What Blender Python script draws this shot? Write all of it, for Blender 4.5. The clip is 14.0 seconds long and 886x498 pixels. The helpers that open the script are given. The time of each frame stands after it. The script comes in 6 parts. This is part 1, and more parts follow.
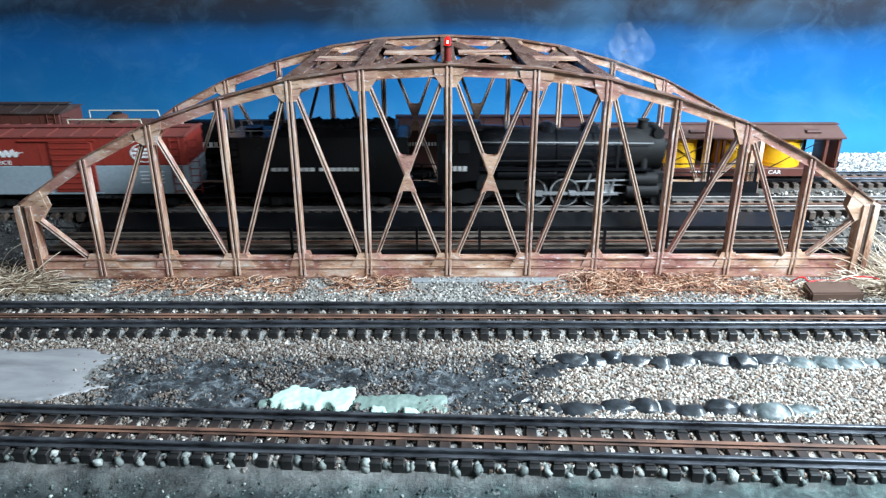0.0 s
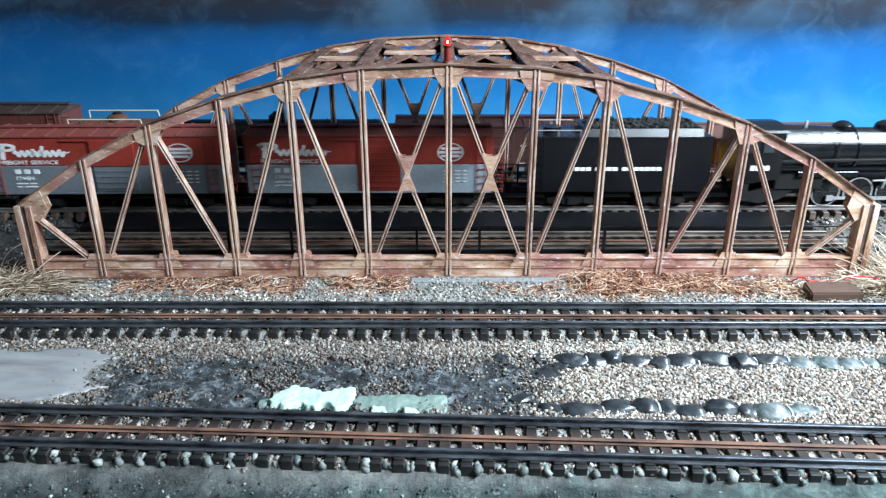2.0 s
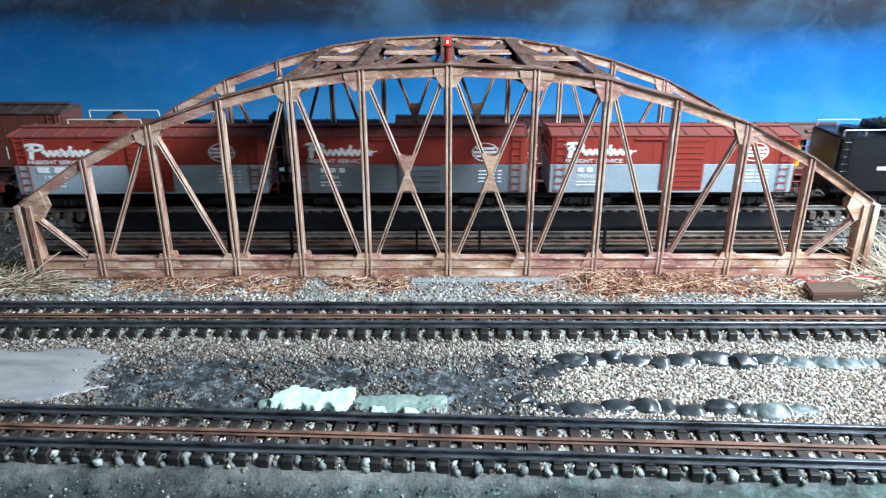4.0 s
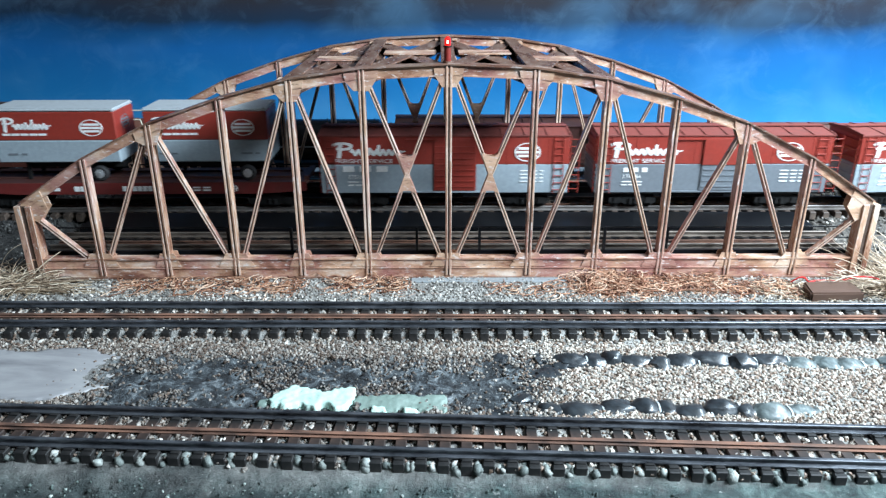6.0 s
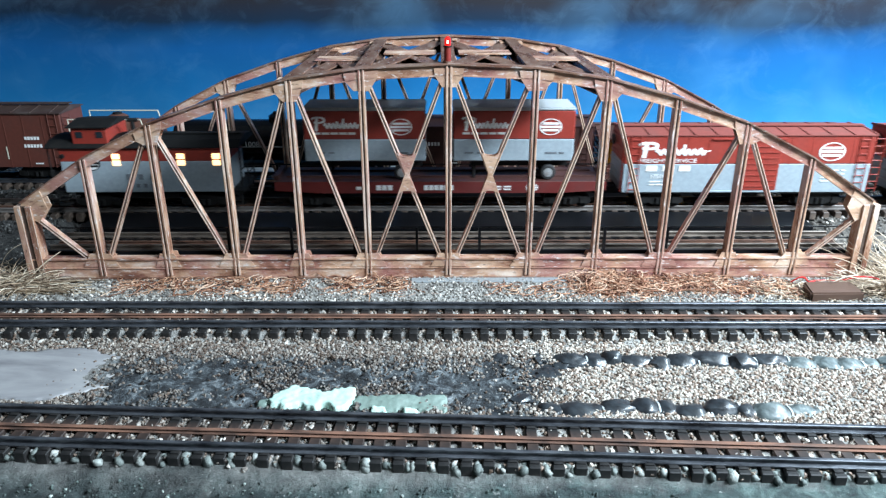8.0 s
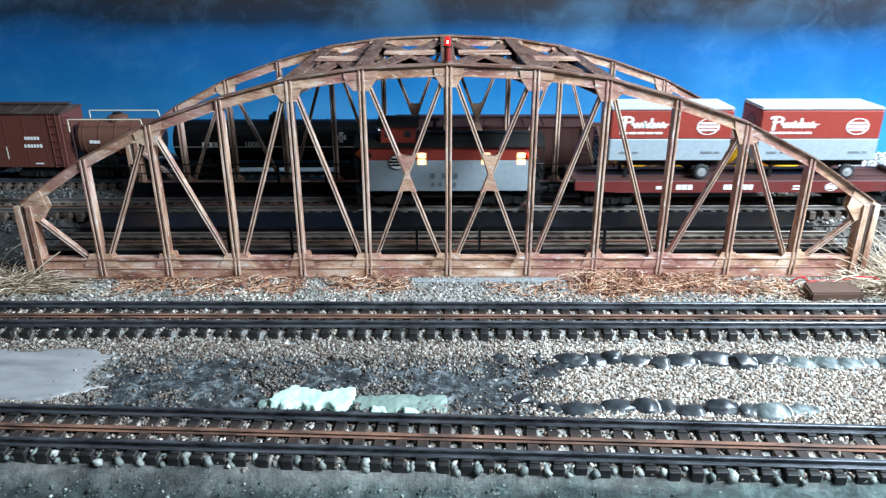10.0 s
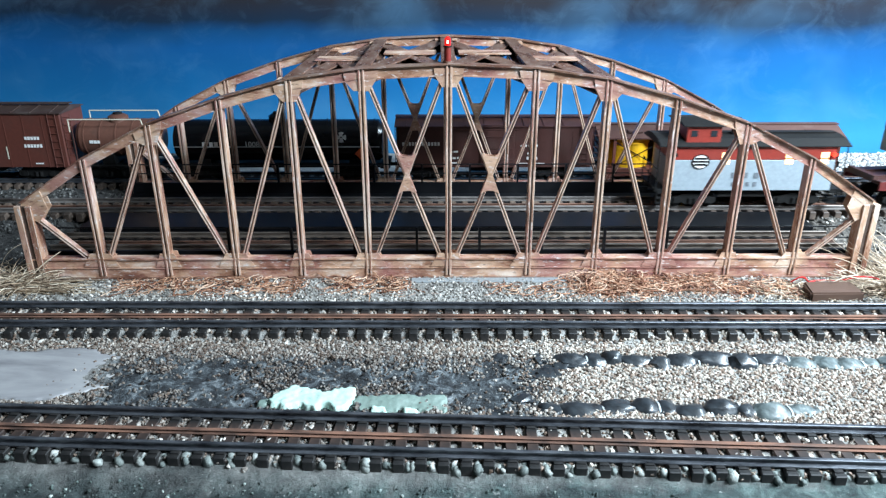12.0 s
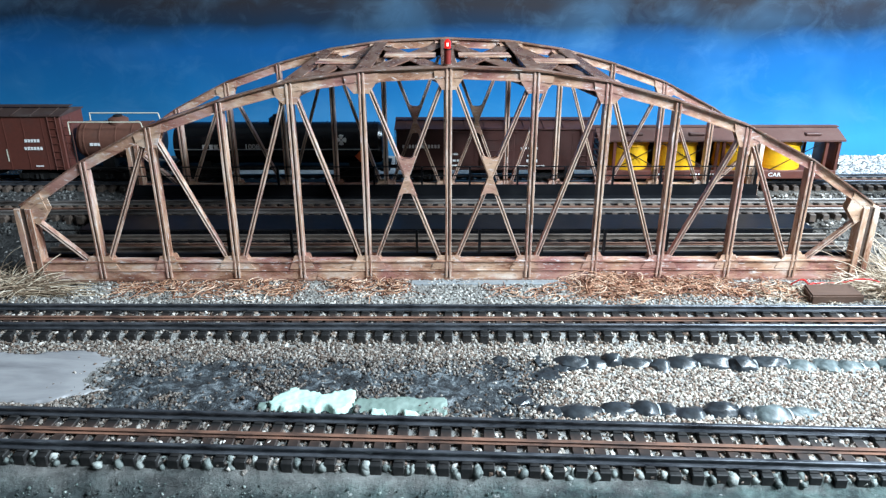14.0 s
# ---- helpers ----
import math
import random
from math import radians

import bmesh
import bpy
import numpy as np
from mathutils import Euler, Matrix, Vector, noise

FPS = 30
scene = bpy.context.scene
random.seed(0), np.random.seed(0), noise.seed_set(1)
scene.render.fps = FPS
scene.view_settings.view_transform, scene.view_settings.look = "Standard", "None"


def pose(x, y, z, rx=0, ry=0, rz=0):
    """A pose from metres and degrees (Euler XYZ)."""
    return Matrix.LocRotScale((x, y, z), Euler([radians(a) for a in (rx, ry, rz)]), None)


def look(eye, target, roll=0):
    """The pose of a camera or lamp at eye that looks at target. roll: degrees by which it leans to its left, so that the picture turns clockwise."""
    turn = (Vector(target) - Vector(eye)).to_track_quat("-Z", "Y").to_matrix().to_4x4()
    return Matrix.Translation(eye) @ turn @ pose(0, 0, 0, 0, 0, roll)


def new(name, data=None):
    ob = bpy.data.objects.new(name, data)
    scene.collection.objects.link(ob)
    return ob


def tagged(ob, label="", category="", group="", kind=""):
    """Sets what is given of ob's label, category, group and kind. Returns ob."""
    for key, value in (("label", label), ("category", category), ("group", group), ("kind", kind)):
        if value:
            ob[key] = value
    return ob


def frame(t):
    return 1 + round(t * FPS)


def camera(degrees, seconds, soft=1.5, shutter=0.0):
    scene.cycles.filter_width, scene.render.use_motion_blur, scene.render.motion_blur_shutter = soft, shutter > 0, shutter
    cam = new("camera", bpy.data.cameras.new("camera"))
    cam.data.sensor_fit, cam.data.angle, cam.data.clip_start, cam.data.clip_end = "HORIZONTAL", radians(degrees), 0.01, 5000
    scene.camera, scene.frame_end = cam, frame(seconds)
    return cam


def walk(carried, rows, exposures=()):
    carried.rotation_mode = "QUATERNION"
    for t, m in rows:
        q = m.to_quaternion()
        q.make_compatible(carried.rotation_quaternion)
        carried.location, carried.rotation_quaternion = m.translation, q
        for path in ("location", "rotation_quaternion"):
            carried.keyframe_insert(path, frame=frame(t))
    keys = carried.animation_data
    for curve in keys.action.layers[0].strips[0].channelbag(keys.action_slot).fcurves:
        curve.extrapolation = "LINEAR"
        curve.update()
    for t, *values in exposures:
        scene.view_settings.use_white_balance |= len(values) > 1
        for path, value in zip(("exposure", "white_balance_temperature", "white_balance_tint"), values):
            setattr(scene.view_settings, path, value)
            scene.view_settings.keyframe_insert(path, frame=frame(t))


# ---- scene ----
# ---------------- camera ----------------
cam = camera(63.94, 14.0, soft=1.3, shutter=0.5)
EYE_Z = 0.278
walk(cam, [(0.0, pose(0, 0, EYE_Z, 67.9)), (12.4, pose(0, 0, EYE_Z, 67.9)), (13.0, pose(0, 0, EYE_Z, 67.945)),
           (13.5, pose(0, 0, EYE_Z, 67.955)), (14.0, pose(0, 0, EYE_Z, 68.1))])

# ---------------- light ----------------
world = bpy.data.worlds.new("room_light")
scene.world = world
world.use_nodes = True
world.node_tree.nodes["Background"].inputs[0].default_value = (0.75, 0.88, 1.0, 1)
world.node_tree.nodes["Background"].inputs[1].default_value = 0.25
scene.view_settings.exposure = 0.0


def area_lamp(name, eye, target, sx, sy, power, colour):
    data = bpy.data.lights.new(name, "AREA")
    data.shape, data.size, data.size_y, data.energy, data.color = "RECTANGLE", sx, sy, power, colour
    ob = new(name, data)
    ob.matrix_world = look(eye, target)
    return ob


area_lamp("key_fill_lamp", (1.02, 0.66, 0.95), (0.48, 0.80, 0.05), 0.8, 0.14, 24, (0.71, 0.88, 1.0))
area_lamp("key_fill_lamp", (1.02, 0.12, 0.85), (0.42, 0.66, 0.05), 0.5, 0.15, 44, (0.72, 0.87, 1.0))
# added front fill for the train's near sides, not a known fixture
area_lamp("key_fill_lamp", (0.85, -0.10, 0.98), (0.60, 0.75, 0.08), 0.6, 0.15, 19, (0.72, 0.87, 1.0))


# ---------------- materials ----------------
def material(name, rough=0.6, metal=0.0):
    m = bpy.data.materials.new(name)
    m.use_nodes = True
    b = m.node_tree.nodes["Principled BSDF"]
    b.inputs["Roughness"].default_value, b.inputs["Metallic"].default_value = rough, metal
    return m, m.node_tree, b


def ramp(tree, stops, source):
    n = tree.nodes.new("ShaderNodeValToRGB")
    e = n.color_ramp.elements
    while len(e) < len(stops):
        e.new(0.5)
    for k, (p, c) in zip(e, stops):
        k.position, k.color = p, (*c, 1)
    tree.links.new(source, n.inputs[0])
    return n.outputs[0]


def noise_out(tree, scale, detail=6, rough=0.6, distort=0.0, stretch=(1, 1, 1), coords="Object"):
    tc = tree.nodes.new("ShaderNodeTexCoord")
    mp = tree.nodes.new("ShaderNodeMapping")
    mp.inputs["Scale"].default_value = stretch
    n = tree.nodes.new("ShaderNodeTexNoise")
    n.inputs["Scale"].default_value, n.inputs["Detail"].default_value = scale, detail
    n.inputs["Roughness"].default_value, n.inputs["Distortion"].default_value = rough, distort
    tree.links.new(tc.outputs[coords], mp.inputs[0])
    tree.links.new(mp.outputs[0], n.inputs["Vector"])
    return n.outputs[0]


def mix(tree, fac, a, b, blend="MIX"):
    n = tree.nodes.new("ShaderNodeMix")
    n.data_type, n.blend_type = "RGBA", blend
    for s, v in ((n.inputs[0], fac), (n.inputs[6], a), (n.inputs[7], b)):
        if isinstance(v, (int, float)):
            s.default_value = v
        elif isinstance(v, tuple):
            s.default_value = (*v, 1)
        else:
            tree.links.new(v, s)
    return n.outputs[2]


def bump(tree, bsdf, height, strength, distance):
    n = tree.nodes.new("ShaderNodeBump")
    n.inputs["Strength"].default_value, n.inputs["Distance"].default_value = strength, distance
    tree.links.new(height, n.inputs["Height"])
    tree.links.new(n.outputs[0], bsdf.inputs["Normal"])


def paint(name, colour, rough=0.5, metal=0.0, grime=0.25, scale=60, stretch=(1, 1, 1), relief=0.1, dirt=(0.05, 0.04, 0.035)):
    """A painted or moulded surface with fine wear and soft grime."""
    m, t, b = material(name, rough, metal)
    small = noise_out(t, scale * 6, 5, 0.7, 0, stretch)
    large = noise_out(t, scale, 6, 0.65, 0.4, stretch)
    lo = tuple(c * 0.86 for c in colour)
    hi = tuple(min(1, c * 1.1) for c in colour)
    base = ramp(t, [(0.3, lo), (0.7, hi)], small)
    mask = ramp(t, [(0.5, (0, 0, 0)), (0.8, (grime, grime, grime))], large)
    t.links.new(mix(t, mask, base, dirt), b.inputs["Base Color"])
    r = ramp(t, [(0.3, (rough * 0.85,) * 3), (0.7, (min(1, rough * 1.2),) * 3)], large)
    t.links.new(r, b.inputs["Roughness"])
    if relief:
        bump(t, b, small, relief, 0.0006)
    return m


def glow(name, colour, strength):
    m, t, b = material(name, 0.3)
    b.inputs["Base Color"].default_value = (*colour, 1)
    b.inputs["Emission Color"].default_value = (*colour, 1)
    b.inputs["Emission Strength"].default_value = strength
    return m


def rust_steel(name="weathered_bridge_paint", dark=0.0, pale=0.0, grain=(0.35, 1, 1)):
    """Tan-brown weathered bridge paint with rust, pale chips and a purple-red wash, streaked along the member."""
    m, t, b = material(name, 0.5)
    n1 = noise_out(t, 75, 8, 0.66, 0.25, grain)
    n2 = noise_out(t, 330, 5, 0.7, 0.2, grain)
    n3 = noise_out(t, 16, 6, 0.65, 0.8)
    base = ramp(t, [(0.30, (0.12, 0.052, 0.036)), (0.42, (0.31, 0.155, 0.098)), (0.54, (0.56, 0.345, 0.23)), (0.66, (0.74, 0.60, 0.50))], n1)
    base = mix(t, dark, base, (0.085, 0.038, 0.026))
    base = mix(t, pale, base, (0.64, 0.42, 0.28))
    wash = ramp(t, [(0.46, (0, 0, 0)), (0.60, (0.60 * (1 - dark),) * 3)], n3)
    base = mix(t, wash, base, (0.36, 0.155, 0.150))
    scuff = ramp(t, [(0.57, (0, 0, 0)), (0.66, (0.8 - 0.45 * dark,) * 3)], n2)
    base = mix(t, scuff, base, (0.76, 0.71, 0.68))
    pits = ramp(t, [(0.31, (0.75, 0.75, 0.75)), (0.40, (0, 0, 0))], n2)
    base = mix(t, pits, base, (0.06, 0.028, 0.02))
    t.links.new(base, b.inputs["Base Color"])
    t.links.new(ramp(t, [(0.3, (0.20,) * 3), (0.7, (0.42,) * 3)], n1), b.inputs["Roughness"])
    bump(t, b, n2, 0.25, 0.0006)
    return m


def rail_steel(name, a, bcol, rough, metal, scale=30):
    m, t, b = material(name, rough, metal)
    n = noise_out(t, scale, 8, 0.75, 0.2, (0.45, 2, 2))
    t.links.new(ramp(t, [(0.35, a), (0.65, bcol)], n), b.inputs["Base Color"])
    t.links.new(ramp(t, [(0.3, (rough * 0.8,) * 3), (0.7, (min(1, rough * 1.5),) * 3)], n), b.inputs["Roughness"])
    return m


RUST = rust_steel()
RUST_POST = rust_steel("streaked_post_paint", grain=(1, 1, 0.25))
RUST_EDGE = rust_steel("dark_chipped_edge", 0.72)
RUST_PALE = rust_steel("pale_tan_gusset_paint", 0.0, 0.5)
RUST_DARK = rust_steel("rust_brown_bracing", 0.86, grain=(1, 0.35, 1))
# painted edge highlights for the rims, painted recess shade with grime for the webs
EDGE_GLINT = paint("pale_edge_glint", (0.50, 0.39, 0.32), 0.36, grime=0.95, scale=120, dirt=(0.16, 0.085, 0.06))
GROOVE_SHADE = paint("shaded_grimy_groove", (0.10, 0.065, 0.05), 0.6, grime=0.6, scale=70, dirt=(0.26, 0.19, 0.15))
RAIL = rail_steel("worn_rail_steel", (0.022, 0.024, 0.03), (0.17, 0.18, 0.20), 0.30, 0.6, 60)
RAIL_DULL = rail_steel("dull_brown_rail", (0.07, 0.055, 0.045), (0.30, 0.25, 0.21), 0.42, 0.4)
RAIL_RUSTY = rail_steel("rusty_centre_rail", (0.035, 0.025, 0.022), (0.26, 0.125, 0.08), 0.6, 0.1, 55)
def tie_plastic():
    """Black plastic ties, dusty, with a rust stain under the centre rail."""
    m = paint("black_plastic_tie", (0.013, 0.0125, 0.0125), 0.5, grime=0.75, scale=40, dirt=(0.075, 0.065, 0.06))
    t, b = m.node_tree, m.node_tree.nodes["Principled BSDF"]
    tc, sep = t.nodes.new("ShaderNodeTexCoord"), t.nodes.new("ShaderNodeSeparateXYZ")
    t.links.new(tc.outputs["Object"], sep.inputs[0])
    away = t.nodes.new("ShaderNodeMath")
    away.operation = "ABSOLUTE"
    t.links.new(sep.outputs[1], away.inputs[0])
    near = t.nodes.new("ShaderNodeMapRange")
    near.inputs[1].default_value, near.inputs[2].default_value, near.inputs[3].default_value, near.inputs[4].default_value = 0.004, 0.011, 0.4, 0.0
    t.links.new(away.outputs[0], near.inputs[0])
    old = b.inputs["Base Color"].links[0].from_socket
    spotted = mix(t, 1.0, near.outputs[0], ramp(t, [(0.36, (0.25, 0.25, 0.25)), (0.6, (1, 1, 1))], noise_out(t, 180, 4, 0.6)), "MULTIPLY")
    t.links.new(mix(t, spotted, old, (0.14, 0.08, 0.06)), b.inputs["Base Color"])
    return m


TIE = tie_plastic()
BLACK = paint("black_bridge_plastic", (0.006, 0.0065, 0.008), 0.33, grime=0.25, scale=30, dirt=(0.03, 0.03, 0.03))
BLACK.node_tree.nodes["Principled BSDF"].inputs["Specular IOR Level"].default_value = 0.22


# ---------------- mesh helpers ----------------
def box(bm, x0, x1, y0, y1, z0, z1):
    v = [bm.verts.new(c) for c in ((x0, y0, z0), (x1, y0, z0), (x1, y1, z0), (x0, y1, z0), (x0, y0, z1), (x1, y0, z1), (x1, y1, z1), (x0, y1, z1))]
    for f in ((3, 2, 1, 0), (4, 5, 6, 7), (0, 1, 5, 4), (1, 2, 6, 5), (2, 3, 7, 6), (3, 0, 4, 7)):
        bm.faces.new([v[i] for i in f])
    return bm


def boxes(*rows):
    bm = bmesh.new()
    for r in rows:
        box(bm, *r)
    return bm


def prism(bm, outline, y0, y1):
    """A plate: an outline in x and z, between two values of y."""
    a = [bm.verts.new((x, y0, z)) for x, z in outline]
    c = [bm.verts.new((x, y1, z)) for x, z in outline]
    n = len(a)
    bm.faces.new(a)
    bm.faces.new(c[::-1])
    for i in range(n):
        bm.faces.new((a[i], c[i], c[(i + 1) % n], a[(i + 1) % n]))
    return bm


def extrude_x(bm, outline, x0, x1):
    """A bar along x: an outline in y and z."""
    a = [bm.verts.new((x0, y, z)) for y, z in outline]
    c = [bm.verts.new((x1, y, z)) for y, z in outline]
    n = len(a)
    bm.faces.new(a[::-1])
    bm.faces.new(c)
    for i in range(n):
        bm.faces.new((a[i], a[(i + 1) % n], c[(i + 1) % n], c[i]))
    return bm


def rod(bm, p, q, r, n=8, r2=None):
    p, q = Vector(p), Vector(q)
    d = q - p
    m = Matrix.Translation((p + q) / 2) @ d.to_track_quat("Z", "Y").to_matrix().to_4x4()
    bmesh.ops.create_cone(bm, cap_ends=True, segments=n, radius1=r, radius2=r if r2 is None else r2, depth=d.length, matrix=m)
    return bm


def rods(pairs, r, n=8):
    bm = bmesh.new()
    for p, q in pairs:
        rod(bm, p, q, r, n)
    return bm


def soften(bm, w, segments=1, angle=30):
    bmesh.ops.recalc_face_normals(bm, faces=bm.faces[:])
    edges = [e for e in bm.edges if len(e.link_faces) == 2 and e.calc_face_angle(0) > radians(angle)]
    bmesh.ops.bevel(bm, geom=edges, offset=w, segments=segments, affect="EDGES", clamp_overlap=True)
    return bm


def mesh_of(name, bm, mat, smooth=False):
    bmesh.ops.recalc_face_normals(bm, faces=bm.faces[:])
    me = bpy.data.meshes.new(name)
    bm.to_mesh(me)
    bm.free()
    me.materials.append(mat)
    if smooth:
        me.shade_smooth()
        me.set_sharp_from_angle(angle=radians(35))
    return me


def part(name, bm, mat, parent, label="", smooth=False, at=None):
    ob = new(name, mesh_of(name, bm, mat, smooth))
    ob.parent = parent
    if at is not None:
        ob.matrix_local = at
    if label:
        tagged(ob, label)
    return ob


def again(ob, at, parent=None):
    """Another piece on the same mesh."""
    o = new(ob.name.split(".")[0], ob.data)
    o.parent = parent or ob.parent
    o.matrix_local = at
    return o


def thing(name, m, label, category, group="", kind=""):
    ob = new(name)
    ob.empty_display_size = 0.02
    ob.matrix_world = m
    return tagged(ob, label, category, group, kind)


def solid(name, bm, mat, label, category, group="", kind="", smooth=False, at=None):
    ob = new(name, mesh_of(name, bm, mat, smooth))
    if at is not None:
        ob.matrix_world = at
    return tagged(ob, label, category, group, kind)

# ---------------- the layout table ----------------
def soft_step(a, b, x):
    k = min(1.0, max(0.0, (x - a) / (b - a)))
    return k * k * (3 - 2 * k)


def ground_z(x, y):
    """Height of the scenery base: a bank that falls towards the front, a low bed between the tracks."""
    z = -0.0012
    z += 0.0048 * soft_step(0.027, 0.021, abs(y - 0.3598 + 0.0424 * x)) + 0.0062 * soft_step(0.030, 0.022, abs(y - 0.518 + 0.0047 * x))
    near_front = 0.329 - 0.043 * x
    z -= 0.0045 * (1 - soft_step(near_front - 0.014, near_front + 0.001, y))
    z += 0.0016 * noise.noise((x * 9, y * 9, 0.3)) + 0.0009 * noise.noise((x * 40, y * 40, 1.7))
    if -0.30 < x < 0.13 and 0.37 < y < 0.49:
        crust = soft_step(-0.27, -0.22, x) * (1 - soft_step(0.06, 0.11, x)) * soft_step(0.380, 0.392, y) * (1 - soft_step(0.462, 0.480, y))
        z += crust * (0.0012 + 0.0028 * noise.noise((x * 48, y * 60, 5.1)) + 0.0022 * noise.noise((x * 130, y * 150, 8.1)) + 0.0010 * noise.noise((x * 320, y * 320, 3.1)))
    bank = soft_step(0.392, 0.43, abs(x)) * soft_step(0.69, 0.735, y) * (1 - soft_step(0.84 + 0.08 * soft_step(0.6, 0.9, x), 0.88 + 0.08 * soft_step(0.6, 0.9, x), y))
    z += 0.0125 * bank
    if y < near_front:
        z += (0.0040 * noise.noise((x * 22, y * 30, 4.2)) + 0.0045 * noise.noise((x * 75, y * 90, 2.2)) + 0.0024 * noise.noise((x * 190, y * 190, 6.2))) * soft_step(0, 0.012, near_front - y)
    return z


def pool_at(x, y):
    """Whether a point lies in the dried pool of grey filler."""
    return abs(y - 0.446) < 0.033 + 0.006 * noise.noise((x * 25, 1.3, 2.0)) + 0.004 * noise.noise((x * 90, 2.3, 2.0)) - 0.014 * soft_step(-0.28, -0.22, x) and x < -0.232 + 0.022 * noise.noise((y * 70, 3.3, 0)) + 0.022 * noise.noise((y * 230, 5.3, 0)) + 0.012 * noise.noise((x * 160, y * 160, 2.5))


def grid_mesh(name, xs, ys, height):
    co = [(x, y, height(x, y)) for y in ys for x in xs]
    w = len(xs)
    faces = [(j * w + i, j * w + i + 1, (j + 1) * w + i + 1, (j + 1) * w + i) for j in range(len(ys) - 1) for i in range(w - 1)]
    me = bpy.data.meshes.new(name)
    me.from_pydata(co, [], faces)
    me.shade_smooth()
    return me


def mask_box(t, x0, x1, y0, y1, edge, wobble):
    """A soft-edged mask between two values of x and of y, with a ragged border."""
    tc = t.nodes.new("ShaderNodeTexCoord")
    sep = t.nodes.new("ShaderNodeSeparateXYZ")
    t.links.new(tc.outputs["Object"], sep.inputs[0])
    n = noise_out(t, 45, 6, 0.7)
    out = None
    for axis, a, b in ((0, x0, x1), (1, y0, y1)):
        for sign, edge_at in ((1, a), (-1, b)):
            add = t.nodes.new("ShaderNodeMath")
            add.operation = "MULTIPLY_ADD"
            t.links.new(n, add.inputs[0])
            add.inputs[1].default_value = wobble
            t.links.new(sep.outputs[axis], add.inputs[2])
            r = t.nodes.new("ShaderNodeMapRange")
            r.inputs[1].default_value = edge_at + wobble * 0.5 - sign * edge
            r.inputs[2].default_value = edge_at + wobble * 0.5 + sign * edge
            t.links.new(add.outputs[0], r.inputs[0])
            if out is None:
                out = r.outputs[0]
            else:
                mul = t.nodes.new("ShaderNodeMath")
                mul.operation = "MULTIPLY"
                t.links.new(out, mul.inputs[0])
                t.links.new(r.outputs[0], mul.inputs[1])
                out = mul.outputs[0]
    return out


def sheet_material():
    """Plaster scenery base: grey-green in front with shade painted on its left, soot-black in the yard, pale dust
    elsewhere.
    """
    m, t, b = material("painted_plaster_ground", 0.75)
    n1, n2, n4 = noise_out(t, 30, 7, 0.7, 0.5), noise_out(t, 220, 5, 0.7), noise_out(t, 95, 8, 0.72, 0.8)
    base = ramp(t, [(0.3, (0.16, 0.15, 0.14)), (0.5, (0.30, 0.29, 0.27)), (0.7, (0.46, 0.45, 0.42))], n1)
    green = ramp(t, [(0.40, (0.010, 0.017, 0.018)), (0.50, (0.038, 0.060, 0.058)), (0.60, (0.095, 0.140, 0.130)), (0.72, (0.24, 0.32, 0.295))], mix(t, 0.55, n1, n4))
    base = mix(t, mask_box(t, -3, 3, -3, 0.333, 0.012, 0.03), base, green)
    # darkened green on the front left paints the light's fall-off there
    left_shade = ramp(t, [(0.42, (0.006, 0.009, 0.010)), (0.58, (0.025, 0.036, 0.037)), (0.74, (0.10, 0.13, 0.125))], mix(t, 0.55, n1, n4))
    base = mix(t, mask_box(t, -3, -0.10, -3, 0.345, 0.05, 0.12), base, left_shade)
    black = ramp(t, [(0.40, (0.006, 0.007, 0.009)), (0.49, (0.028, 0.033, 0.038)), (0.56, (0.09, 0.105, 0.115)), (0.64, (0.24, 0.26, 0.27)), (0.72, (0.45, 0.46, 0.46))], n4)
    base = mix(t, mask_box(t, -0.25, 0.085, 0.384, 0.474, 0.014, 0.05), base, black)
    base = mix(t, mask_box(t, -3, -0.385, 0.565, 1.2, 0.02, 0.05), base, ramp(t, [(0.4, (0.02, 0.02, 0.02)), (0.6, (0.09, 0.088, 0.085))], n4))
    base = mix(t, mask_box(t, 0.37, 3, 0.60, 0.955, 0.02, 0.05), base, ramp(t, [(0.4, (0.03, 0.027, 0.024)), (0.6, (0.16, 0.14, 0.12))], n4))
    base = mix(t, mask_box(t, 0.38, 3, 0.955, 1.2, 0.02, 0.05), base, ramp(t, [(0.40, (0.10, 0.105, 0.11)), (0.5, (0.34, 0.35, 0.35)), (0.62, (0.66, 0.66, 0.65))], n4))
    speck = ramp(t, [(0.62, (0, 0, 0)), (0.7, (0.7, 0.7, 0.7))], n2)
    base = mix(t, speck, base, (0.5, 0.5, 0.47))
    t.links.new(base, b.inputs["Base Color"])
    bump(t, b, noise_out(t, 120, 8, 0.75), 1.0, 0.004)
    return m


def spread(a, b, step):
    return [a + (b - a) * i / round((b - a) / step) for i in range(round((b - a) / step) + 1)]


def build_ground():
    xs = spread(-3.05, -0.62, 0.08) + spread(-0.6, 0.6, 0.003) + spread(0.62, 3.05, 0.08)
    ys = spread(-0.9, 0.2, 0.05) + spread(0.215, 0.345, 0.0022) + spread(0.35, 0.6, 0.0025) + spread(0.61, 1.13, 0.02)
    ob = new("ground", grid_mesh("ground", xs, ys, ground_z))
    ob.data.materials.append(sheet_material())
    tagged(ob, "grey-green painted plaster scenery base of a model railway", "ground", kind="structure")


build_ground()


